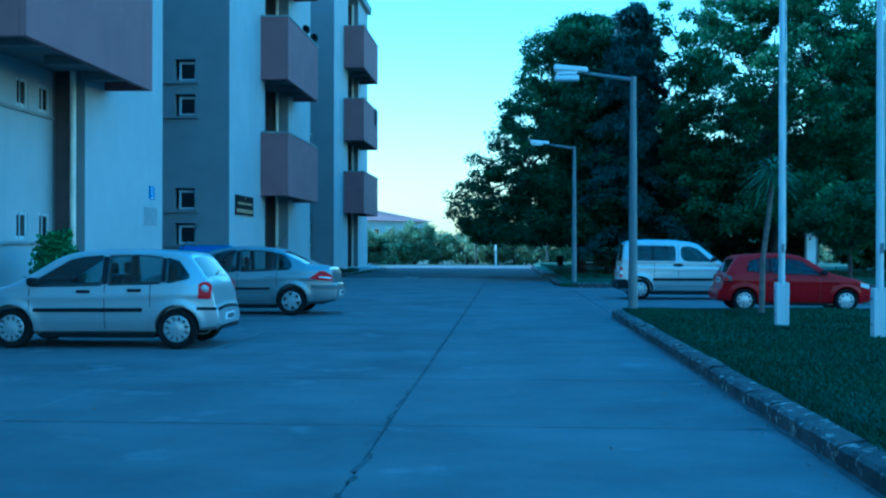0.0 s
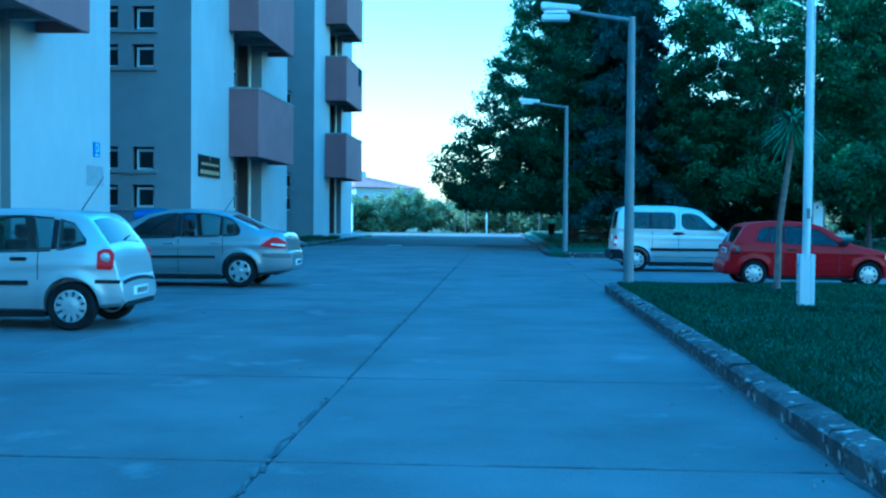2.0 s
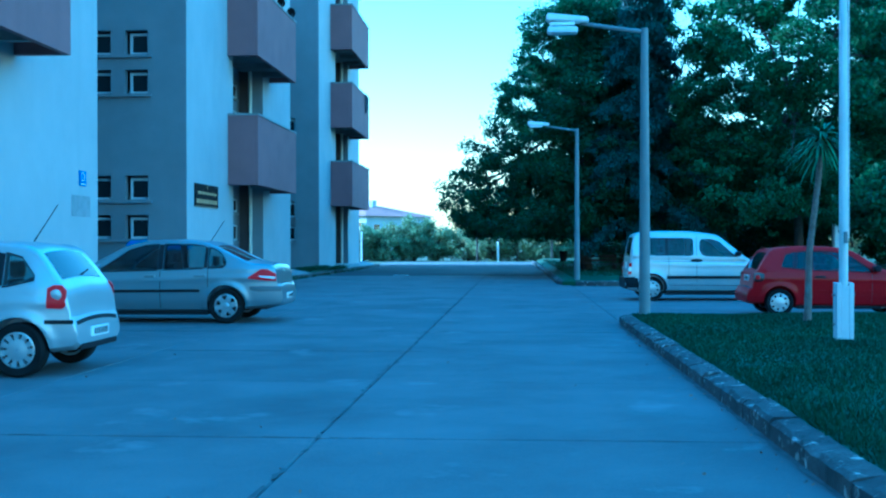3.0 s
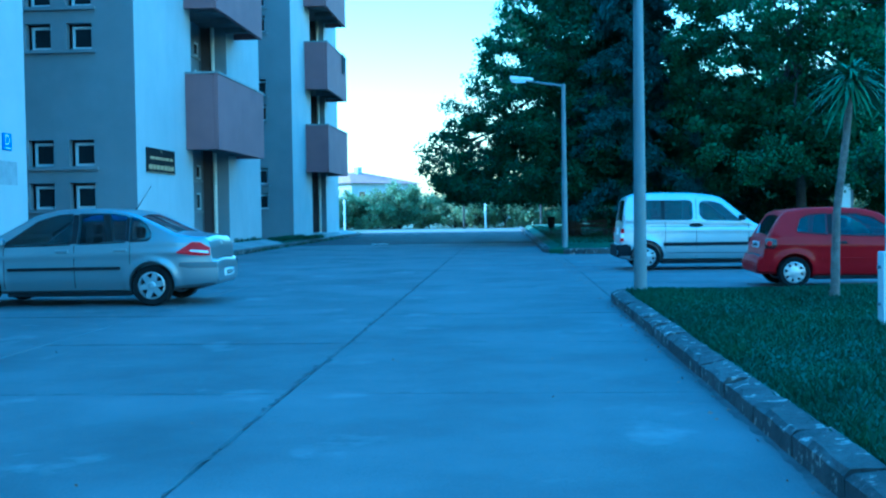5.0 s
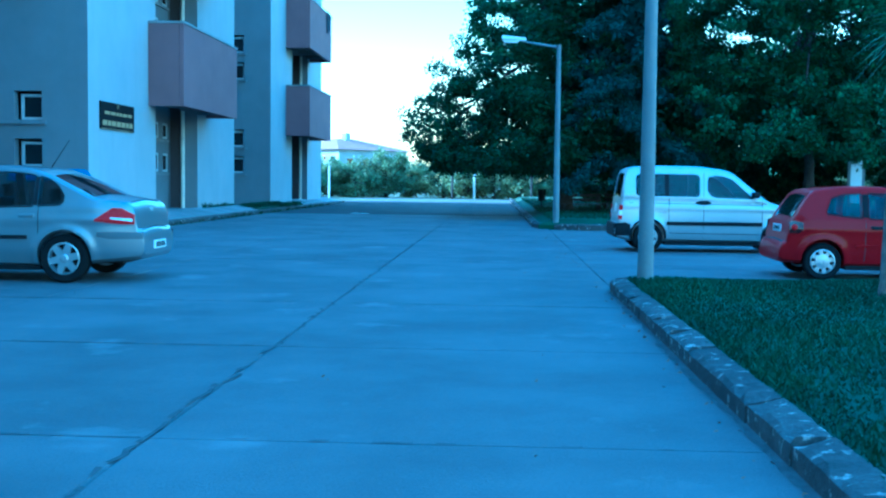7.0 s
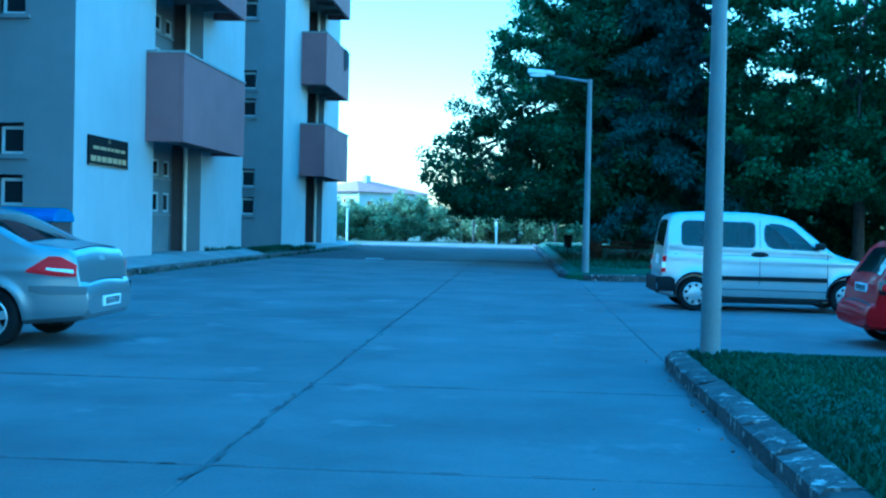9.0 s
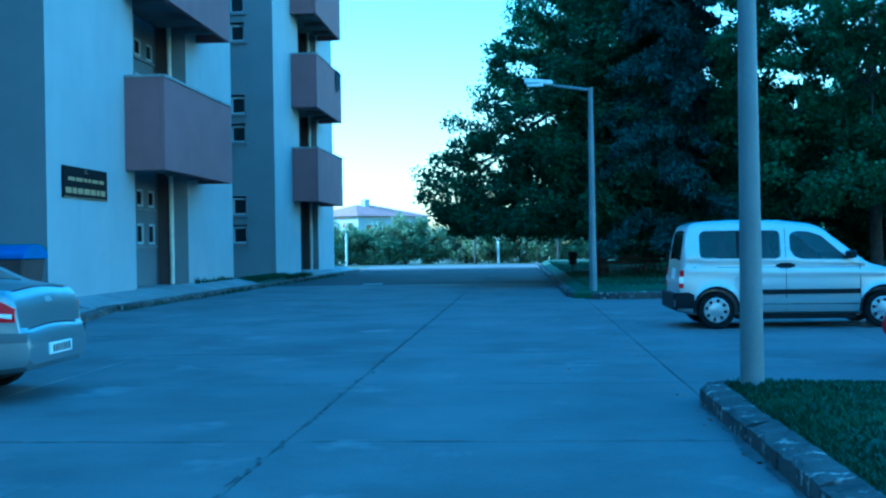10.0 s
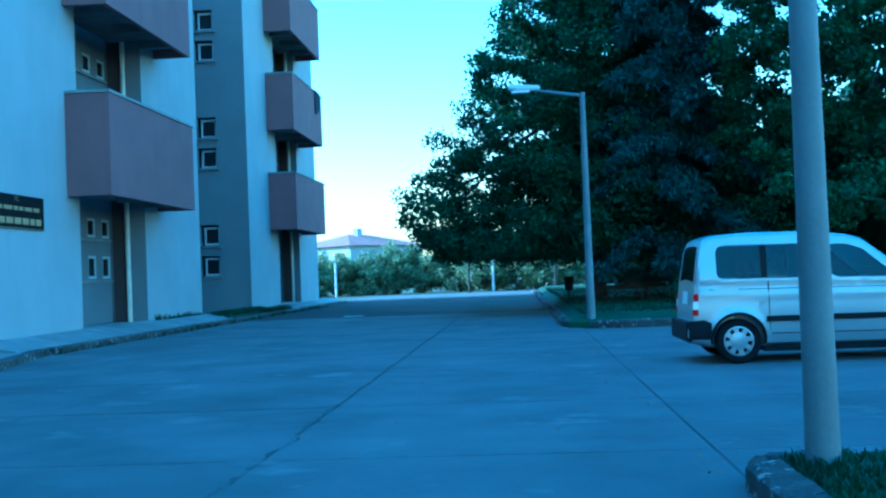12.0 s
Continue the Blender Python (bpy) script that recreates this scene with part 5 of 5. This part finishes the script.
# pale silver van
van = Shell(4.03, 1.72, [(0, 1.12), (4.03, 1.02)],
            [(0, 0.5), (0.03, 0.58), (0.08, 0.62), (0.09, 0.8), (0.12, 1.1), (0.2, 1.6), (0.26, 1.72), (0.36, 1.78), (0.9, 1.81), (1.7, 1.8), (2.2, 1.74), (2.4, 1.68), (3.08, 1.12), (3.2, 1.06), (3.65, 0.94), (3.9, 0.78), (4.0, 0.6), (4.03, 0.45)],
            [(0, 0.3), (0.3, 0.23), (3.7, 0.22), (4.03, 0.28)], 0.19, nose=0.2, tail=0.05, r=0.08)
partner = build_car("van_car", "pale silver high-roofed van car with a dark side strip", pose(4.263, 35.5, 0, 0, 0, 0), van, M_VAN, (0.68, 3.373), 0.31, dict(
    spokes=8, style=0.12, mirror=(2.85, 1.2), seats=((1.15, 0.38, 1.3), (1.15, -0.38, 1.3), (2.15, 0.38, 1.35), (2.15, -0.38, 1.35)),
    glass=[([(0.42, 1.24), (0.44, 1.19), (0.5, 1.165), (1.66, 1.15), (1.72, 1.17), (1.74, 1.22)], [(0.42, 1.54), (0.45, 1.6), (0.52, 1.63), (1.64, 1.62), (1.71, 1.6), (1.74, 1.54)]),
           ([(1.89, 1.3), (1.95, 1.19), (2.06, 1.14), (2.82, 1.12)], [(1.89, 1.5), (1.92, 1.57), (2.02, 1.6), (2.2, 1.59), (2.4, 1.52), (2.82, 1.14)])],
    trim=[([(1.06, 0.565), (3.0, 0.565)], [(1.06, 0.645), (3.0, 0.645)])],
    cladding=[([(0.01, 0.34), (0.32, 0.34)], [(0.01, 0.6), (0.22, 0.615), (0.32, 0.57)])], arch_trim=True,
    seams=[([(1.81, 0.3), (1.822, 0.3)], [(1.81, 1.65), (1.822, 1.65)]), ([(1.1, 0.6), (1.112, 0.3)], [(1.1, 1.12), (1.112, 1.12)]), ([(3.0, 0.3), (3.012, 0.3)], [(3.0, 1.1), (3.012, 1.1)]), ([(0.3, 1.02), (3.0, 0.99)], [(0.3, 1.03), (3.0, 1.0)]), ([(1.12, 0.4), (3.0, 0.39)], [(1.12, 0.412), (3.0, 0.402)])],
    lights=[([(0.07, 0.68), (0.15, 0.68)], [(0.07, 0.76), (0.15, 0.76)], M_LAMPRED), ([(0.08, 0.762), (0.15, 0.762)], [(0.08, 0.868), (0.15, 0.868)], M_LAMPWHITE), ([(0.09, 0.87), (0.16, 0.87)], [(0.09, 0.97), (0.16, 0.98)], M_LAMPRED), ([(3.65, 0.66), (3.92, 0.6)], [(3.65, 0.86), (3.92, 0.72)], M_LAMPWHITE)],
    handles=[(1.76, 1.04, M_BLACK), (1.86, 1.04, M_BLACK), (1.81, 1.02, M_BLACK), (1.81, 1.06, M_BLACK)],
    skins=[(0.13, 0.22, -0.8, 0.8, "rear_window", M_DARKGLASS), (2.42, 3.05, -0.88, 0.88, "windscreen", M_DARKGLASS), (0.092, 0.11, -0.3, 0.3, "number_plate", M_PLATE)]))
part("fuel_cap", lathe([(0.004, 0.0), (0.045, 0.0), (0.045, 0.012), (0.004, 0.012)], 20), M_RIM, partner).location = (1.02, -van.w(1.02, 0.83) - 0.012, 0.83)
part("rear_bumper", box(-0.015, 0.07, -0.79, 0.79, 0.31, 0.6, 0.03), M_BLACK, partner)
for s in (-1, 1):
    part("window_pillar", van.side([(1.02, 1.165), (1.1, 1.165)], [(1.02, 1.62), (1.1, 1.62)], s, 0.0, 2), M_BLACK, partner)
part("roof_aerial", tube([(2.2, 0, 1.76), (2.0, 0, 2.05)], [0.008, 0.004], 6), M_BLACK, partner)

# red hatchback
redsh = Shell(3.72, 1.64, [(0, 0.9), (3.72, 0.84)],
              [(0, 0.44), (0.02, 0.52), (0.06, 0.58), (0.1, 0.6), (0.12, 0.72), (0.16, 0.86), (0.2, 0.94), (0.42, 1.3), (0.52, 1.37), (0.9, 1.41), (1.4, 1.42), (1.8, 1.4), (2.1, 1.32), (2.65, 0.96), (2.8, 0.91), (3.3, 0.8), (3.58, 0.68), (3.68, 0.56), (3.72, 0.42)],
              [(0, 0.29), (0.06, 0.25), (0.4, 0.24), (0.9, 0.2), (3.4, 0.19), (3.72, 0.26)], 0.32)
redcar = build_car("hatchback_car", "red three-door hatchback parked nose away by the lawn", pose(6.12, 29.25, 0, 0, 0, -1.5), redsh, M_RED, (0.63, 3.037), 0.28, dict(
    spokes=8, style=0.12, mirror=(2.5, 0.95), seats=((0.95, 0.36, 0.9), (0.95, -0.36, 0.9), (1.75, 0.36, 0.95), (1.75, -0.36, 0.95)),
    surround=([(0.62, 0.97), (0.8, 0.93), (2.45, 0.87), (2.55, 0.88)], [(0.62, 1.0), (0.72, 1.24), (0.9, 1.31), (1.4, 1.345), (1.75, 1.325), (2.05, 1.25), (2.55, 0.885)]),
    glass=[([(0.68, 1.0), (1.2, 0.945)], [(0.68, 1.03), (0.76, 1.22), (0.92, 1.275), (1.2, 1.295)]), ([(1.3, 0.94), (2.42, 0.905)], [(1.3, 1.3), (1.7, 1.285), (2.0, 1.215), (2.42, 0.925)])],
    seams=[([(1.24, 0.28), (1.252, 0.28)], [(1.24, 0.92), (1.252, 0.92)]), ([(2.42, 0.28), (2.432, 0.28)], [(2.42, 0.86), (2.432, 0.86)])],
    trim=[([(1.1, 0.5), (2.6, 0.49)], [(1.1, 0.535), (2.6, 0.525)])],
    lights=[([(0.13, 0.7), (0.28, 0.7), (0.33, 0.74)], [(0.13, 0.86), (0.2, 0.89), (0.33, 0.86)], M_LAMPDARK), ([(3.38, 0.62), (3.6, 0.56)], [(3.38, 0.72), (3.6, 0.65)], M_LAMPWHITE)],
    trim_mat=M_RED, rounds=((0.2, 0.79, 0.045, M_LAMPRED),),
    handles=[(1.42, 0.8, M_BLACK)],
    skins=[(0.21, 0.42, -0.8, 0.8, "rear_window", M_DARKGLASS), (2.12, 2.65, -0.9, 0.9, "windscreen", M_DARKGLASS), (0.062, 0.09, -0.95, 0.95, "bumper_gap", M_SEAM)]))
rear_plate(redcar, 0.125, 0.76)
